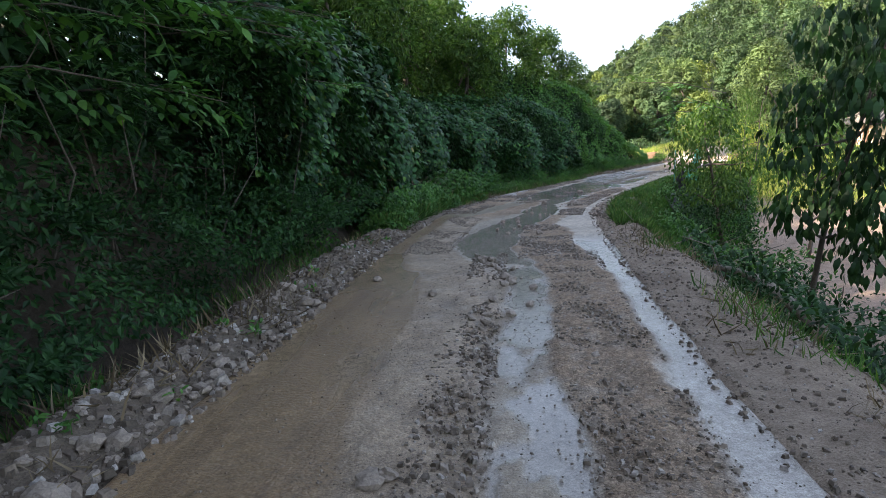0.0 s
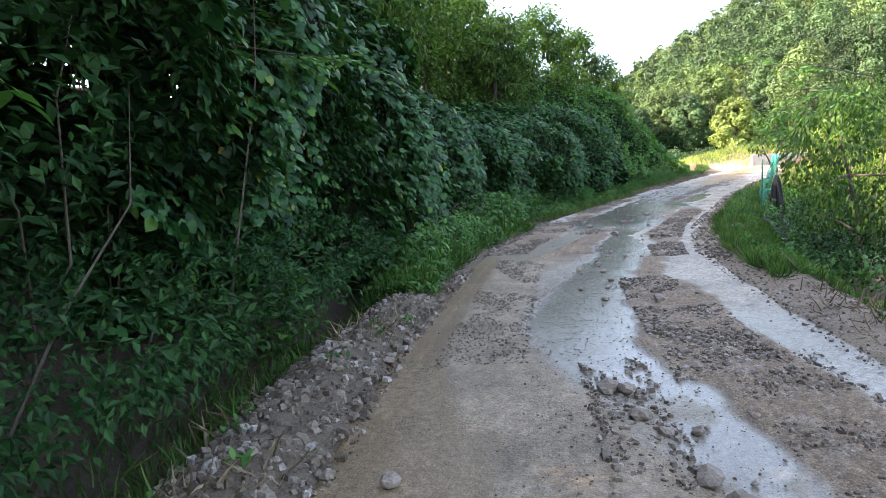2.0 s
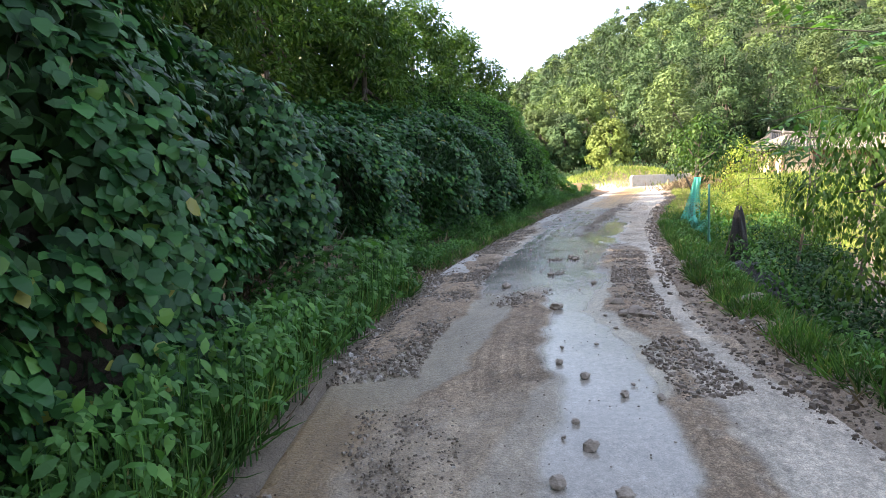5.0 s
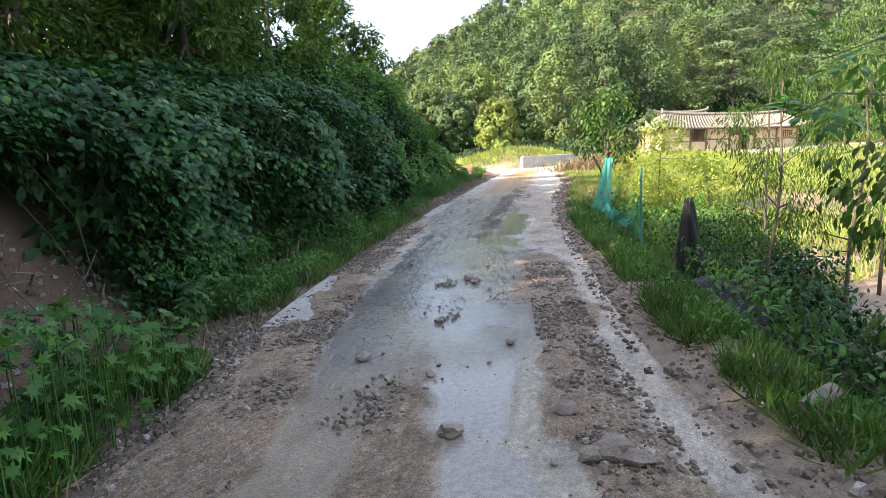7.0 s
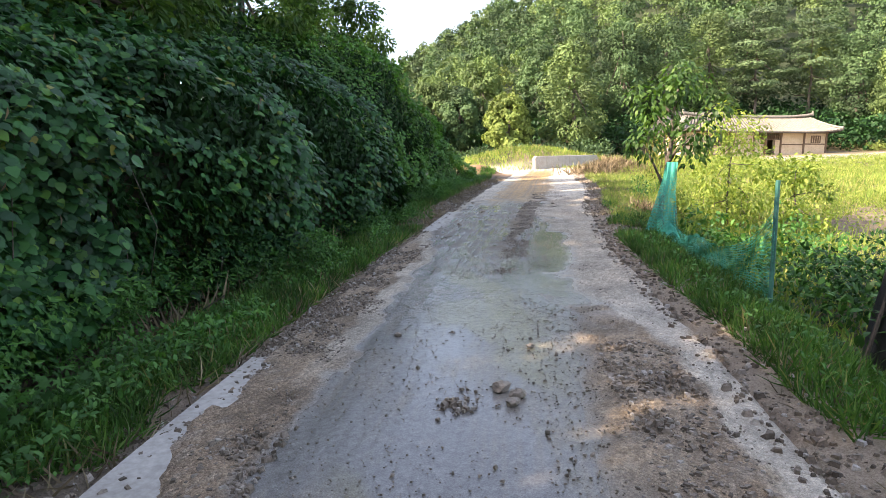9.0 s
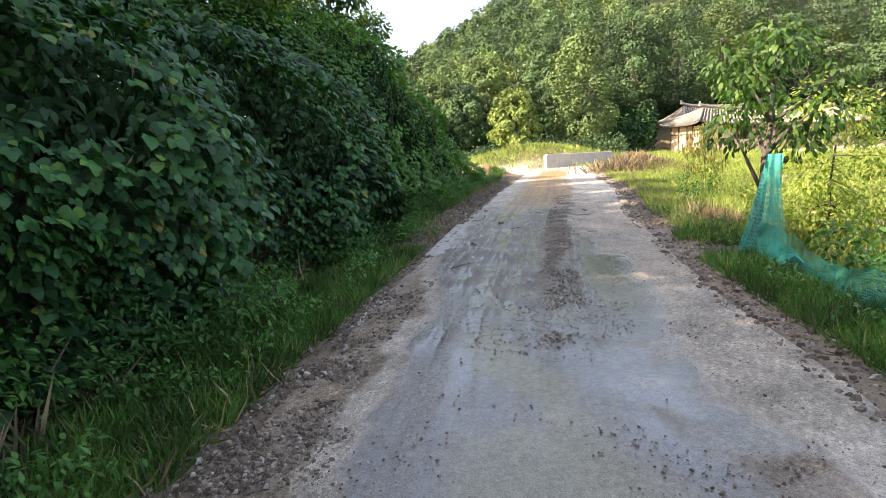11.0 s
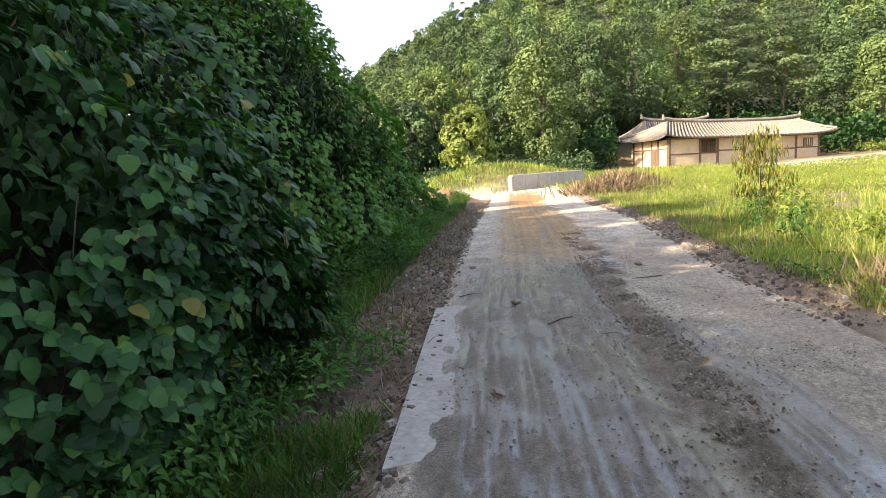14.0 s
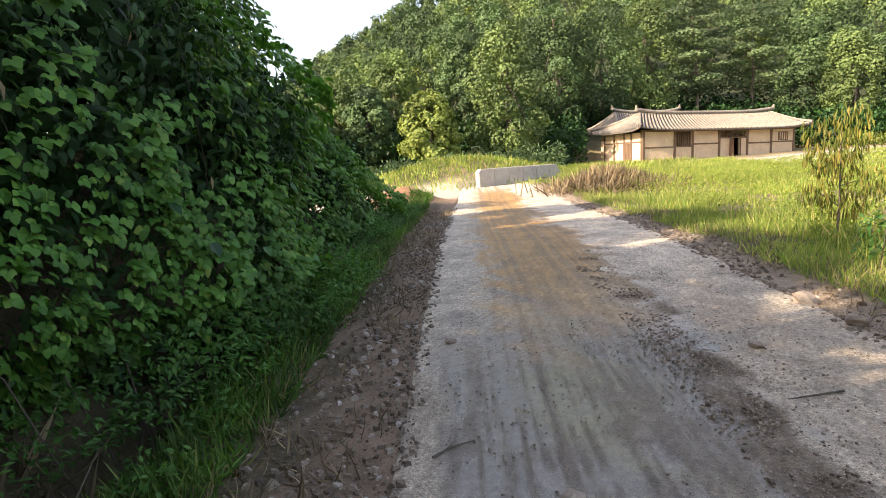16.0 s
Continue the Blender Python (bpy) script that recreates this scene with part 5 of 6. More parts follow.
leafy_stuff("field_herbs", "leafy weeds thick in the field", strip("r", 19, 56, 2.2, 15, 0.6, 0.47, 14), 60000, 0.5, 0.075, BRIGHT_LEAF, WIDE)
leafy_stuff("bean_field", "low green crop in front of the house", lambda n: (RNG.uniform(26, 62, n), RNG.uniform(36, 54.5, n)), 40000, 0.2, 0.13, BRIGHT_LEAF, WIDE)
leafy_stuff("hollow_weeds", "shaded weeds on the slope below the shoulder", strip("r", 9, 24, 1.2, 3.6, 0.7, 0.4, 6), 14000, 0.75, 0.1, HERB_LEAF)
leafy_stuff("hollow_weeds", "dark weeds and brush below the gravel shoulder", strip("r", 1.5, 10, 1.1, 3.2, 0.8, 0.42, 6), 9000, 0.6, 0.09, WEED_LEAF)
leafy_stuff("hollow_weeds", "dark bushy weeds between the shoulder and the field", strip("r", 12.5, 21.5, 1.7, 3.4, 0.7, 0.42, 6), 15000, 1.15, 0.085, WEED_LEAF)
leafy_stuff("wood_edge_bushes", "rounded bushes along the wood's edge", lambda n: (lambda a, r: (HUB[0] + r * np.sin(a), HUB[1] + r * np.cos(a)))(np.radians(RNG.uniform(0, 40, n)), RNG.uniform(41, 46, n)), 14000, 1.6, 0.28, FOREST_LEAF)
# Leaf fill added low in the wood; its shaded base is put into their green.
leafy_stuff("wood_undergrowth", "undergrowth between the trunks of the wood, shade put into its green", lambda n: (lambda a, r: (HUB[0] + r * np.sin(a), HUB[1] + r * np.cos(a)))(np.radians(RNG.uniform(0, 42, n)), RNG.uniform(54, 66, n)), 18000, 3.2, 0.42, DARK_LEAF, CARD)
leafy_stuff("wood_undergrowth", "undergrowth behind the old house, shade put into its green", lambda n: (lambda a, r: (HUB[0] + r * np.sin(a), HUB[1] + r * np.cos(a)))(np.radians(RNG.uniform(36, 72, n)), RNG.uniform(68, 84, n)), 18000, 3.2, 0.45, DARK_LEAF, CARD)
leafy_stuff("wood_edge_bushes", "low green bushes beside the old house", lambda n: (RNG.uniform(67, 86, n), RNG.uniform(54, 61, n)), 12000, 1.0, 0.24, FOREST_LIGHT)
leafy_stuff("bank_herbs", "leafy herbs filling the ditch below the kudzu", strip("l", 8, 15.6, 0.9, 2.2, 0.8, 0.42, 26), 6000, 0.45, 0.085, HERB_LEAF)


def palm_herbs(y0, y1, d0, d1, n, z1, label, shape=PALM, size=0.105):
    """Herbs with lobed leaves on upright stalks."""
    ym = (y0 + y1) / 2
    t = thing("herb_clump", on(float(left_of(ym, (d0 + d1) / 2)), ym), label, "herbs")
    y, d = RNG.uniform(y0, y1, n), RNG.uniform(d0, d1, n)
    x = left_of(y, d)
    ok = fbm(x * 1.4, y * 1.4, 44, 3) > 0.36
    x, y = x[ok], y[ok]
    m = len(x)
    dome = np.clip(1 - ((y - ym) / (y1 - y0) * 2) ** 4, 0.2, 1)
    P = np.stack([x, y, H(x, y) + z1 * dome * RNG.random(m) ** 0.7 + 0.04], -1)
    V, F = leaves(P, rnd(m, 0.7) + [0.4, -0.3, -0.35], rnd(m, 0.3) + [0.25, -0.2, 1.0], size * RNG.uniform(0.5, 1.2, m), shape)
    part("foliage", V, F, HERB_LEAF, t, kind="stuff")
    stalk = [tube([(a, b, float(H(a, b)) - 0.02), (a + 0.02, b - 0.02, c)], [0.005, 0.003], 4) for a, b, c in P[::6]]
    part("stalk_tangle", *join(*stalk), HERB_LEAF, t, kind="stuff")


palm_herbs(14.3, 17.4, 0.15, 1.4, 2600, 0.9, "lush clump of lobed green leaves on the verge")
palm_herbs(10.4, 15.2, 0.1, 1.1, 4600, 0.62, "green herb clump at the lane's edge", OVAL, 0.1)
palm_herbs(18.6, 20.6, 0.7, 1.5, 500, 0.4, "lobed green leaves beside the culvert")

# ---- stones and grit ----
def stone_shape(seed, detail=1, flat=0.7):
    bm = bmesh.new()
    bmesh.ops.create_icosphere(bm, subdivisions=detail, radius=1)
    r = np.random.default_rng(seed)
    for v in bm.verts:
        v.co *= r.uniform(0.72, 1.18)
        v.co.z *= flat
        v.co.x *= 1.2
    bm.verts.index_update()
    V, F = np.array([v.co[:] for v in bm.verts]), np.array([[v.index for v in f.verts] for f in bm.faces])
    bm.free()
    return V, F


def grit_shape(seed):
    """A broken stone: a lopsided block."""
    r = np.random.default_rng(seed)
    V = np.array([(x, y, z) for z in (-1, 1) for y in (-1, 1) for x in (-1, 1)]) * [0.85, 0.68, 0.5] * r.uniform(0.7, 1.15, (8, 1)) + r.normal(0, 0.14, (8, 3))
    V[4:, :2] *= r.uniform(0.5, 0.8)
    Q = [(0, 2, 3, 1), (4, 5, 7, 6), (0, 1, 5, 4), (1, 3, 7, 5), (3, 2, 6, 7), (2, 0, 4, 6)]
    return V, np.array([t for a, b, c, d in Q for t in ((a, b, c), (a, c, d))])


STONE_SHAPES = [grit_shape(k) for k in range(7)]
BIG_SHAPES = [stone_shape(20 + k, 2, 0.75) for k in range(5)]


def road_height(x, y):
    return road_z(y) + 0.004


def gravel(name, label, xs, ys, zs, size, mat=None):
    """Many small stones in one mesh."""
    m = len(xs)
    k = RNG.integers(0, len(STONE_SHAPES), m)
    a = RNG.uniform(0, 6.28, m)
    Vs, Fs = [], []
    for j, (T, F) in enumerate(STONE_SHAPES):
        q = np.where(k == j)[0]
        R = np.zeros((len(q), 3, 3))
        R[:, 0, 0], R[:, 0, 1], R[:, 1, 0], R[:, 1, 1], R[:, 2, 2] = np.cos(a[q]), -np.sin(a[q]), np.sin(a[q]), np.cos(a[q]), 1
        V = np.einsum("nij,kj->nki", R, T) * size[q][:, None, None] + np.stack([xs[q], ys[q], zs[q] + size[q] * 0.25], -1)[:, None]
        Vs.append(V.reshape(-1, 3))
        Fs.append((F[None] + (np.arange(len(q)) * len(T))[:, None, None]).reshape(-1, 3))
    V, F = join(*zip(Vs, Fs))
    return tagged(part(name, V, F, mat or GRIT, kind="stuff"), label, "gravel")


def island_stone(name, stops, rough=0.75):
    m, nt, b = material(name, rough)
    g = nt.nodes.new("ShaderNodeNewGeometry")
    c = ramp(nt, g.outputs["Random Per Island"], stops)
    f = noise_out(nt, 60, 4)
    nt.links.new(mixed(nt, 1.0, c, ramp(nt, f, [(0.3, (0.6, 0.6, 0.6)), (0.7, (1.2, 1.2, 1.2))]), "MULTIPLY"), b.inputs["Base Color"])
    bump(nt, b, f, 0.5, 0.01)
    return m


GRIT = island_stone("grit", [(0.0, (0.08, 0.062, 0.045)), (0.45, (0.17, 0.13, 0.095)), (0.85, (0.27, 0.225, 0.18)), (1.0, (0.45, 0.42, 0.38))])
MUD_GRIT = island_stone("mud_clods", [(0.0, (0.1, 0.078, 0.056)), (0.5, (0.2, 0.155, 0.115)), (0.85, (0.29, 0.24, 0.19)), (1.0, (0.42, 0.38, 0.33))], 0.6)


def sow_side(side, y0, y1, d0, d1, n, s0, s1, label, cut=0.3):
    x, y = strip(side, y0, y1, d0, d1, 1.6, cut, 36)(n)
    gravel("gravel", label, x, y, H(x, y), RNG.uniform(0, 1, len(x)) ** 3 * (s1 - s0) + s0)


sow_side("l", -1, 12, -0.08, 0.85, 7000, 0.008, 0.045, "loose stones along the foot of the bank", 0.15)
sow_side("l", 14, 19, -0.1, 0.7, 2600, 0.008, 0.035, "crumbled earth and stones on the verge")
sow_side("l", 19, 46, -0.08, 0.65, 5200, 0.008, 0.04, "broken stone along the verge")
sow_side("l", 26.5, 46, 0.0, 0.95, 5000, 0.008, 0.045, "broken stone and earth on the verge", 0.3)
sow_side("l", 16.8, 20.5, 1.2, 2.8, 1500, 0.01, 0.05, "stones in the bare earth of the bank", 0.35)
sow_side("r", -1, 14, -0.08, 1.2, 9000, 0.004, 0.022, "gravel on the shoulder", 0.2)
sow_side("r", 12, 46, -0.12, 0.75, 11000, 0.008, 0.04, "gravel on the shoulder")


def sow_road(y0, y1, u0, u1, n, s0, s1, label, cut=0.45, mat=None):
    y, u = RNG.uniform(y0, y1, n), RNG.uniform(u0, u1, n)
    x = XL(y) + (XR(y) - XL(y)) * u
    ok = fbm(x * 1.8, y * 1.2, 91, 3) > cut
    x, y = x[ok], y[ok]
    gravel("gravel", label, x, y, road_height(x, y), RNG.uniform(0, 1, len(x)) ** 3 * (s1 - s0) + s0, mat or MUD_GRIT)


sow_road(1, 8, 0.42, 0.56, 3400, 0.004, 0.026, "clods and stones in the middle of the lane", 0.5)
sow_road(1, 8, 0.7, 0.92, 4600, 0.004, 0.02, "crumbled earth between the wheel tracks", 0.42)
sow_road(0, 11, 0.3, 0.7, 3600, 0.003, 0.01, "fine grit on the wet lane", 0.3)
sow_road(0, 20, 0.02, 0.98, 3000, 0.003, 0.009, "scattered grit on the lane", 0.35)
sow_road(8, 13, 0.1, 0.31, 4200, 0.004, 0.016, "gritty earth beside the puddle", 0.4)
sow_road(7.5, 11, 0.6, 0.84, 5000, 0.004, 0.03, "stony ridge between the wheel tracks", 0.4)
sow_road(12.5, 20, 0.76, 0.92, 6500, 0.004, 0.03, "stony ridge between the wheel tracks", 0.42)
sow_road(13.6, 19.5, -0.06, 0.2, 9000, 0.003, 0.03, "stony earth washed onto the lane", 0.4)
sow_road(16.5, 22, 0.35, 0.65, 260, 0.005, 0.02, "dark clods lying in the slurry", 0.45)
sow_road(18, 24, 0.62, 0.85, 1800, 0.003, 0.014, "grit washed over the slurry", 0.48)
sow_road(24, 36, 0.5, 0.62, 6000, 0.004, 0.02, "dark grit ridge pushed up by wheels", 0.4)
sow_road(18, 36, 0.06, 0.95, 16000, 0.003, 0.011, "fine grit on the slurry", 0.45)
sow_road(20.8, 26, -0.05, 0.12, 4200, 0.004, 0.026, "broken stone spilling onto the lane's edge", 0.35, GRIT)
sow_road(18.4, 22.5, -0.04, 0.16, 4200, 0.004, 0.018, "dirt washed over the culvert edge", 0.42)
for k in range(3):
    y = RNG.uniform(23, 36, 1500)
    u = 0.55 + 0.1 * (k - 1) + 0.012 * (y - 29) + RNG.normal(0, 0.03 + 0.02 * (k != 1), 1500)
    x = XL(y) + (XR(y) - XL(y)) * u
    gravel("gravel", "ridge of grit left by wheels", x, y, road_height(x, y), 0.003 + 0.009 * RNG.random(1500) ** 3, MUD_GRIT)

for y0, u0, spread, n in ((16.2, 0.4, 0.2, 420), (19.4, 0.47, 0.1, 130), (17.9, 0.52, 0.1, 60), (23.2, 0.52, 0.12, 80)):
    y = RNG.normal(y0, spread, n)
    x = XL(y) + (XR(y) - XL(y)) * u0 + RNG.normal(0, spread * 0.7, n)
    gravel("gravel", "small heap of clods in the slurry", x, y, road_height(x, y), 0.004 + 0.026 * RNG.random(n) ** 4, MUD_GRIT)
STONE_MESHES = [mesh_of("stone", *S, STONE) for S in BIG_SHAPES]


def stone(x, y, size, label, parent=None, z=None, name="stone"):
    ob = new(name, STONE_MESHES[int(RNG.integers(0, 5))])
    zz = (road_height(x, y) if z is None else z) + size * 0.32
    org = ORIGIN[parent.name] if parent else np.zeros(3)
    ob.matrix_basis = Matrix.Translation(np.array([x, y, float(zz)]) - org) @ Euler((RNG.uniform(-.4, .4), RNG.uniform(-.4, .4), RNG.uniform(0, 6.28))).to_matrix().to_4x4() @ Matrix.Scale(size, 4)
    if parent:
        ob.parent = parent
        return ob
    return tagged(ob, label, "stone", "loose stones on the lane")


for x, y, s in ((0.46, 7.4, .07), (0.56, 7.35, .06), (0.53, 6.96, .06), (-0.77, 6.4, .045), (0.62, 6.28, .06), (0.66, 6.05, .07), (0.58, 5.95, .05), (-0.15, 5.63, .05), (0.76, 6.76, .035), (2.58, 7.63, .06), (3.37, 17.83, .045), (2.45, 17.13, .06), (3.66, 16.86, .04), (2.6, 15.55, .07),
                (3.33, 15.47, .075), (3.26, 14.93, .09), (3.15, 14.95, .06), (3.33, 14.8, .07), (2.0, 9.9, .045), (1.55, 9.75, .06), (1.45, 10.6, .05), (0.35, 10.1, .04), (0.42, 5.3, .05), (0.3, 4.6, .045), (0.72, 5.1, .04), (-0.35, 2.25, .055), (-0.28, 2.3, .04), (0.1, 3.4, .035), (0.95, 3.7, .03),
                (4.4, 19.5, .06), (4.45, 19.35, .05), (4.36, 19.25, .045), (4.1, 21.0, .03), (5.0, 20.2, .03), (10.0, 33.2, .05), (9.2, 30.6, .06), (11.8, 31.4, .05), (12.9, 31.2, .09), (13.3, 31.9, .1), (7.6, 28.3, .05)):
    stone(x, y, s, "muddy stone lying on the lane")

for k in range(46):
    y = RNG.uniform(4.5, 17)
    u = RNG.normal(0.62 + 0.008 * (y - 6), 0.05) if k % 3 else RNG.normal(0.5, 0.05)
    x = float(XL(y) + (XR(y) - XL(y)) * u)
    stone(x, y, 0.016 + 0.03 * RNG.random() ** 2, "muddy stone lying on the lane")

berm = thing("stone_berm", on(float(left_of(4, 0.4)), 4.0), "row of broken stones along the lane's edge", "stones")
for k in range(300):
    y = 0.8 + 10.5 * RNG.random() ** 1.3
    d = RNG.uniform(-0.05, 0.75)
    x = float(left_of(y, d))
    stone(x, y, 0.012 + 0.03 * RNG.random() ** 2.5, "", berm, float(H(x, y)))
for x, y, s in ((-1.62, 2.15, .075), (-1.68, 2.55, .06), (-1.58, 2.6, .065), (-1.6, 3.1, .06), (-1.55, 3.2, .05), (-1.5, 3.7, .055), (-1.45, 3.5, .045), (-1.3, 5.3, .07), (-1.55, 5.6, .08)):
    stone(x, y, s, "", berm, float(H(x, y)))

# ---- nets, cloth, wood ----
def ribbons(P, w):
    """A net: thin ribbons along both ways of a grid of points."""
    m, n = P.shape[:2]
    Vs, Fs = [], []
    for G in (P, P.transpose(1, 0, 2)):
        d = unit(np.gradient(G, axis=1))
        up = unit(np.gradient(G, axis=0))
        A, B = G - up * w / 2, G + up * w / 2
        a, b = G.shape[:2]
        V = np.stack([A, B], 2).reshape(-1, 3)
        i, j = np.meshgrid(np.arange(a), np.arange(b - 1), indexing="ij")
        k = (i * b + j) * 2
        Fs.append(np.stack([k, k + 2, k + 3, k + 1], -1).reshape(-1, 4))
        Vs.append(V)
    return join(*zip(Vs, Fs))


def build_net():
    t = thing("garden_net", on(9.2, 22.9), "torn green plastic net slung between tree and post", "net")
    a, b = np.array([7.85, 20.4]), np.array([10.15, 24.95])
    us, vs = np.linspace(0, 1, 130), np.linspace(0, 1, 20)
    P = np.zeros((20, 130, 3))
    for j, u in enumerate(us):
        p = a + (b - a) * u
        g = float(H(*p))
        top = 0.75 * (1 - u) ** 6 + 0.34 + 0.2 * u ** 4 + 0.05 * math.sin(u * 17)
        off = np.array([0.12 * math.sin(u * 9), -0.1 * math.sin(u * 13)])
        for i, v in enumerate(vs):
            P[i, j] = (*(p + off * (1 - v * 0.5) + 0.05 * math.sin(v * 7 + u * 30)), g + 0.02 + top * v)
    part("panel", *ribbons(P, 0.009), NET_GREEN, t)
    ang = np.linspace(-0.4, 2 * np.pi - 1.2, 60)
    Q = np.zeros((26, 60, 3))
    for i, v in enumerate(np.linspace(0, 1, 26)):
        for j, c in enumerate(ang):
            r = (0.09 + 0.2 * (1 - v) ** 1.5) * (1 + 0.18 * math.sin(c * 5 + v * 4))
            Q[i, j] = (10.45 + 0.2 * v + r * math.cos(c), 25.1 + r * math.sin(c), float(H(10.5, 25.1)) + 0.02 + 1.35 * v)
    part("skirt", *ribbons(Q, 0.008), NET_GREEN, t, "green net wrapped round the trunk")
    W = np.zeros((18, 40, 3))
    for i, v in enumerate(np.linspace(0, 1, 18)):
        for j, u in enumerate(np.linspace(0, 1, 40)):
            x, y = 9.75 + 0.55 * u + 0.15 * v, 24.2 + 0.75 * u - 0.3 * v
            W[i, j] = (x, y, float(H(x, y)) + 0.05 + 0.3 * math.sin(v * 3.1) * (0.5 + 0.5 * vnoise(np.array(u * 9), np.array(v * 5), 4)))
    part("bunched_net", *slab_grid(W, 0.01), NET_GREEN, t, "bunched net lying on the ground")
    post = part("post", *tube([(7.85, 20.4, float(H(7.85, 20.4)) - 0.2), (7.86, 20.4, float(H(7.85, 20.4)) + 1.4)], 0.022, 8), POST_GREEN, t, "thin green painted post")


build_net()


def build_tarp():
    g = on(7.55, 18.95)
    t = thing("black_cloth", g, "black shade cloth draped over a stake", "cloth")
    P = np.zeros((16, 30, 3))
    for i, v in enumerate(np.linspace(0, 1, 16)):
        for j, c in enumerate(np.linspace(0, 2 * np.pi * 0.97, 30)):
            r = (0.04 + 0.15 * (1 - v) ** 0.8) * (1 + 0.3 * math.sin(c * 4 + v * 3) + 0.15 * math.sin(c * 9))
            P[i, j] = (g[0] + r * math.cos(c) - 0.08 * v, g[1] + 1.2 * r * math.sin(c), g[2] + 0.02 + 1.22 * v - 0.06 * math.sin(c * 3))
    part("drape", *slab_grid(P, 0.008), TARP, t, smooth=True)
    part("stake", *tube([g + [-0.4, 0.1, -0.05], g + [-0.06, 0, 1.3]], [0.018, 0.014], 6), BARK, t)
    g = on(7.0, 17.5)
    t2 = thing("black_cloth", g, "crumpled heaped black shade cloth in the hollow", "cloth")
    Q = np.zeros((24, 34, 3))
    for i, v in enumerate(np.linspace(-1, 1, 24)):
        for j, u in enumerate(np.linspace(-1, 1, 34)):
            x, y = g[0] + 0.45 * v + 0.15 * u, g[1] + 0.75 * u
            k = max(0.0, 1 - u * u) * max(0.0, 1 - v * v)
            Q[i, j] = (x, y, float(H(x, y)) + 0.02 + 0.55 * k ** 0.6 * (0.35 + 0.9 * float(fbm(np.array(x * 4), np.array(y * 4), 19, 3))))
    part("crumpled_cloth", *slab_grid(Q, 0.01), TARP, t2, smooth=False)
    g = on(6.6, 16.1)
    t3 = thing("white_sack", g, "crumpled white and blue plastic sack", "sack")
    V, F = stone_shape(77, 2, 0.6)
    part("sack_body", V * 0.17 + g + [0, 0, 0.08], F, SACK, t3)
    g = on(4.55, 14.75)
    t4 = thing("wood_stub", g, "short sawn log lying on the shoulder", "log")
    part("log_body", *tube([g + [-0.16, -0.02, 0.06], g + [0.0, 0.01, 0.075], g + [0.16, 0.05, 0.08]], [0.05, 0.055, 0.05], 10), DRIFTWOOD, t4)


build_tarp()


def build_log():
    a, b = on(3.65, 8.1, 0.2), on(3.4, 5.2, 0.34)
    t = thing("fallen_log", a, "bare fallen trunk lying down the slope", "log")
    m = (a + b) / 2 + [0.1, 0, 0.12]
    part("trunk", *tube([a, (a + m) / 2 + [0.04, 0, 0.03], m, (m + b) / 2 + [-0.05, 0, 0.05], b], [0.035, 0.05, 0.055, 0.06, 0.05], 9), DRIFTWOOD, t, smooth=True)
    s = on(3.2, 5.0)
    part("snag", *tube([s + [0, 0, -0.1], s + [0.02, 0.05, 0.3], b + [0, 0.05, 0.1]], [0.035, 0.03, 0.02], 8), DRIFTWOOD, t, smooth=True)
    for k in range(40):
        p = on(RNG.uniform(3.2, 5.4), RNG.uniform(4.2, 10.5), 0.03)
        q = p + np.array([RNG.normal(0, .6), RNG.normal(0, .6), RNG.uniform(0.05, 0.7)])
        tw = thing("dead_branch", p, "dry bare branch in the roadside tangle", "branch", "dead branches")
        part("stick", *tube([p, (p + q) / 2 + rnd(1, .08)[0], q], [0.014, 0.01, 0.004], 5), DRIFTWOOD, tw)


build_log()
for x, y, a, L in ((6.7, 26.6, 0.5, 0.5), (9.1, 29.6, 0.2, 0.35), (11.2, 30.6, 2.8, 0.4), (6.3, 25.1, 1.4, 0.25), (7.4, 25.6, 0.6, 0.15), (8.3, 27.0, 1.1, 0.12), (9.0, 31.4, 0.1, 0.3)):
    p = np.array([x, y, float(road_height(x, y)) + 0.012])
    tw = thing("twig", p, "thin dark twig lying in the mud", "twig", "twigs on the lane")
    d = np.array([math.cos(a), math.sin(a), 0]) * L / 2
    part("stick", *tube([p - d, p + rnd(1, 0.02)[0] * [1, 1, 0.1], p + d], [0.008, 0.007, 0.004], 5), BARK, tw)
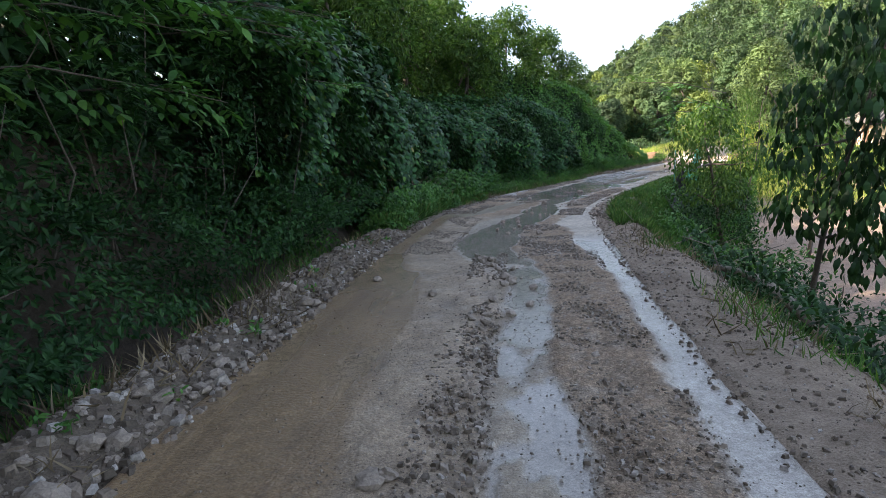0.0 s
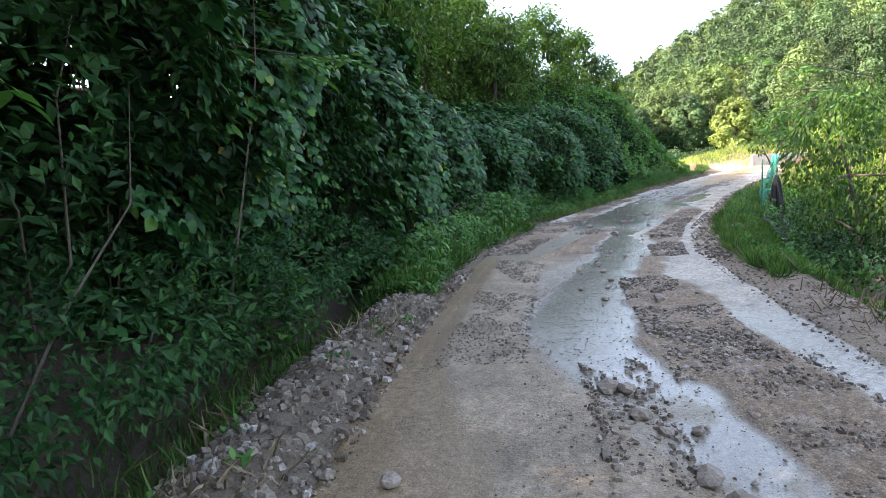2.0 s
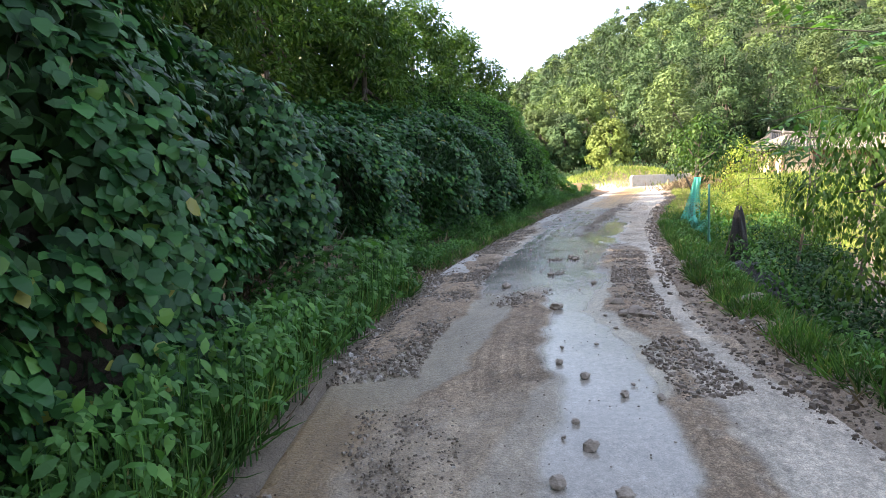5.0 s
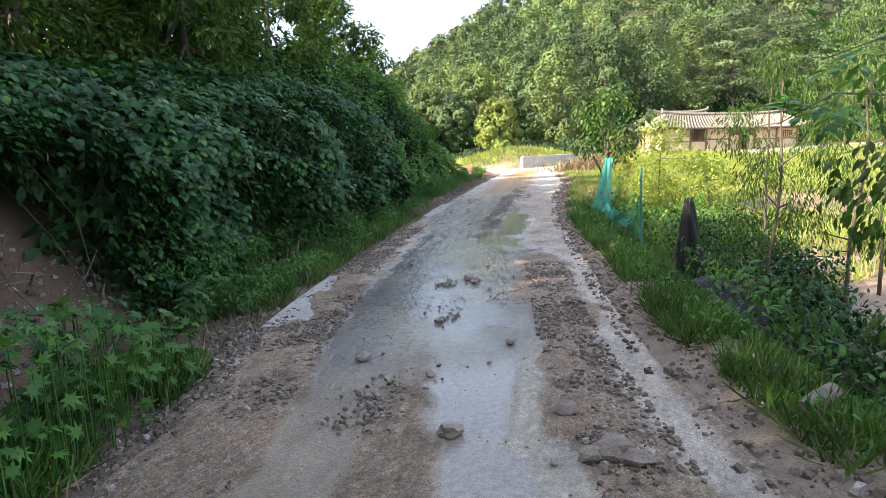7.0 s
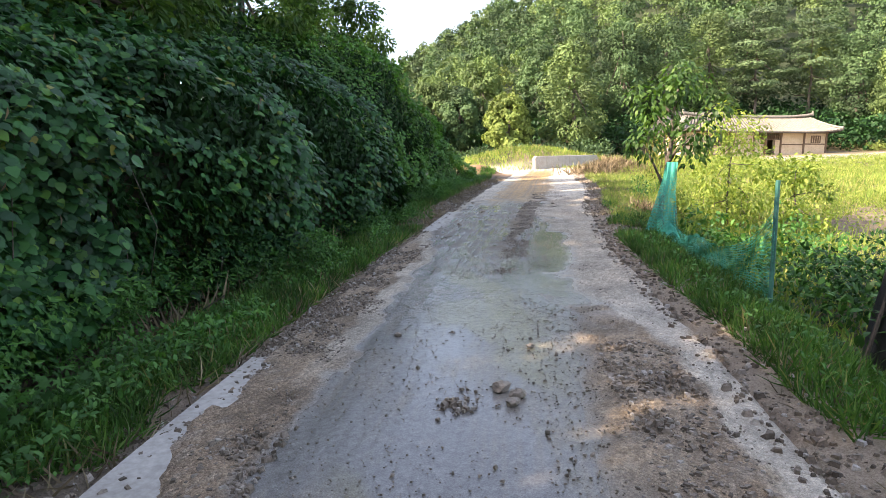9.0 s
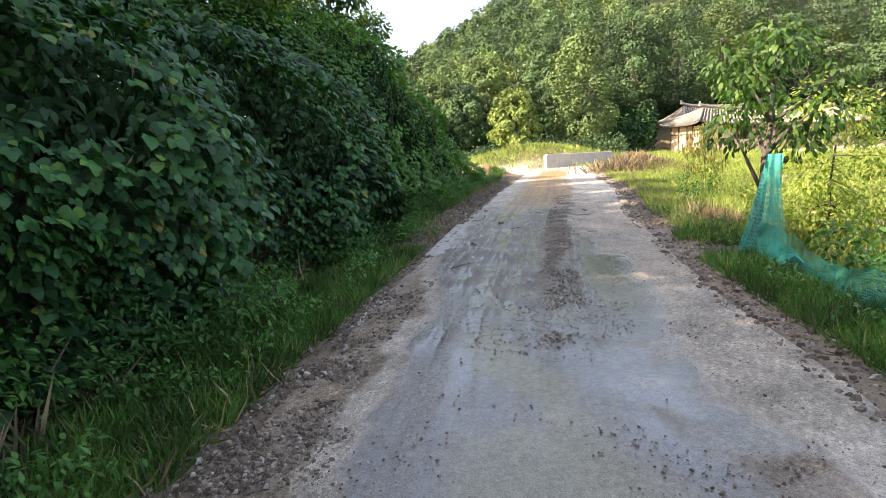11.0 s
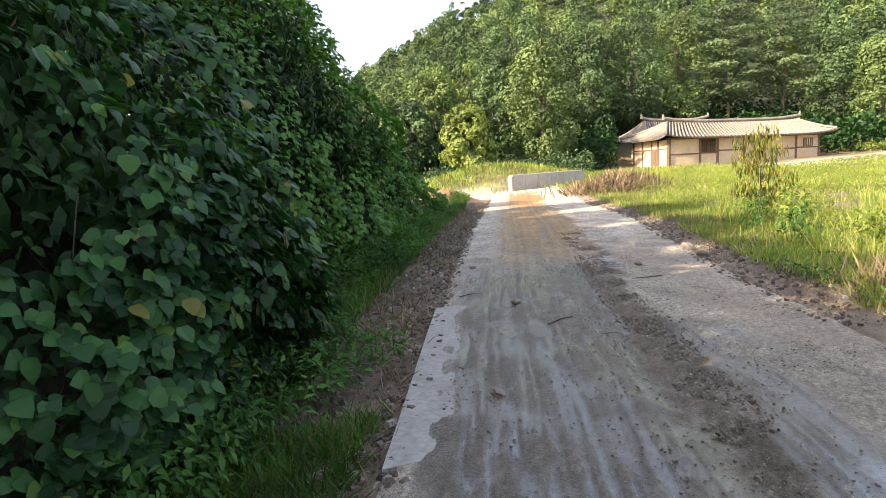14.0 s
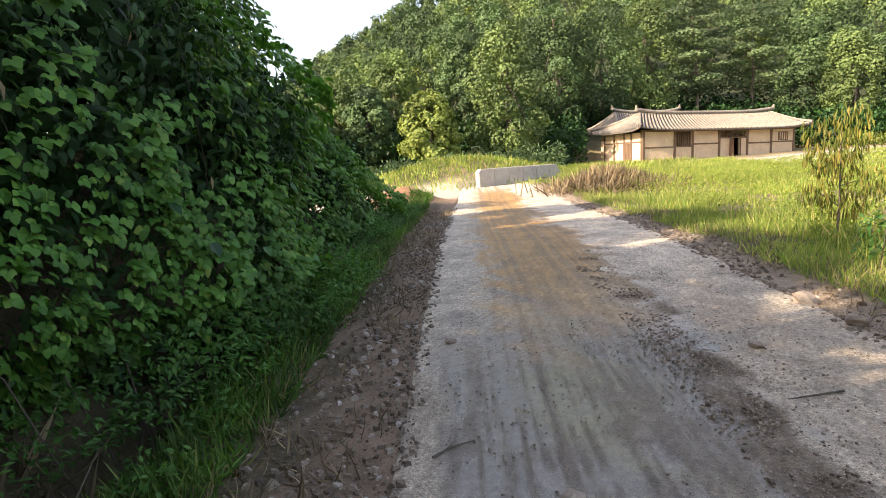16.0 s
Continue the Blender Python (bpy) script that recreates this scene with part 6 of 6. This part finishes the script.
grass("dead_brush", "heap of brown uprooted brush by the lane", lambda n: (RNG.normal(24.8, 1.1, n), RNG.normal(46.2, 0.9, n)), 5000, 0.75, DEAD, 0.9)
grass("dead_shrub", "rust-brown withered shrub in the field", lambda n: (RNG.normal(12.9, 0.35, n), RNG.normal(28.2, 0.35, n)), 900, 0.45, DEAD, 0.5, width=0.6)
grass("dry_creepers", "brown withered creepers hanging at the foot of the kudzu", strip("l", 16, 34, 1.3, 2.3, 0.8, 0.52, 66), 6000, 0.5, DEAD, 0.8)

# roots and dry vines in the bare earth of the bank
for k in range(14):
    y = RNG.uniform(16.8, 20.3)
    p = on(float(left_of(y, RNG.uniform(1.4, 2.4))), y, 0.02)
    q = p + np.array([RNG.uniform(0.1, 0.5), RNG.normal(0, 0.6), RNG.uniform(-0.3, 0.6)])
    q[2] = max(q[2], float(H(q[0], q[1])) + 0.03)
    root = thing("bare_root", p, "dry root hanging from the earth bank", "root", "roots in the bank")
    part("root_body", *tube([p, (p + q) / 2 + rnd(1, 0.08)[0] + [0.05, 0, 0.03], q], [0.014, 0.01, 0.004], 5), DRIFTWOOD, root)
for k in range(16):
    y = RNG.uniform(23.5, 35)
    d = RNG.uniform(1.6, 4.2)
    tree("weed_sapling", float(right_of(y, d)), y, RNG.uniform(0.7, 1.3), 0.32, 220, BRIGHT_LEAF, 0.1, "tall leafy weed in the sunlit field", trunk_r=0.01, clear=0.1, blobs_n=7, limbs=3, group="tall weeds")
for k in range(26):
    y = 1.5 + 8 * RNG.random()
    p = on(float(left_of(y, RNG.uniform(0.1, 0.7))), y)
    sprig = thing("seedling", p, "small green seedling among the stones", "plant", "seedlings on the berm")
    m = 16
    V, F = leaves(p + rnd(m, 0.035) * [1, 1, 0.3] + [0, 0, 0.05], rnd(m, 0.7) + [0, 0, 0.1], rnd(m, 0.3) + [0, 0, 1.0], RNG.uniform(0.03, 0.07, m), OVAL)
    part("foliage", V, F, HERB_LEAF, sprig, kind="stuff")
    part("stalk", *tube([p - [0, 0, 0.02], p + [0, 0, 0.06]], 0.003, 4), HERB_LEAF, sprig)
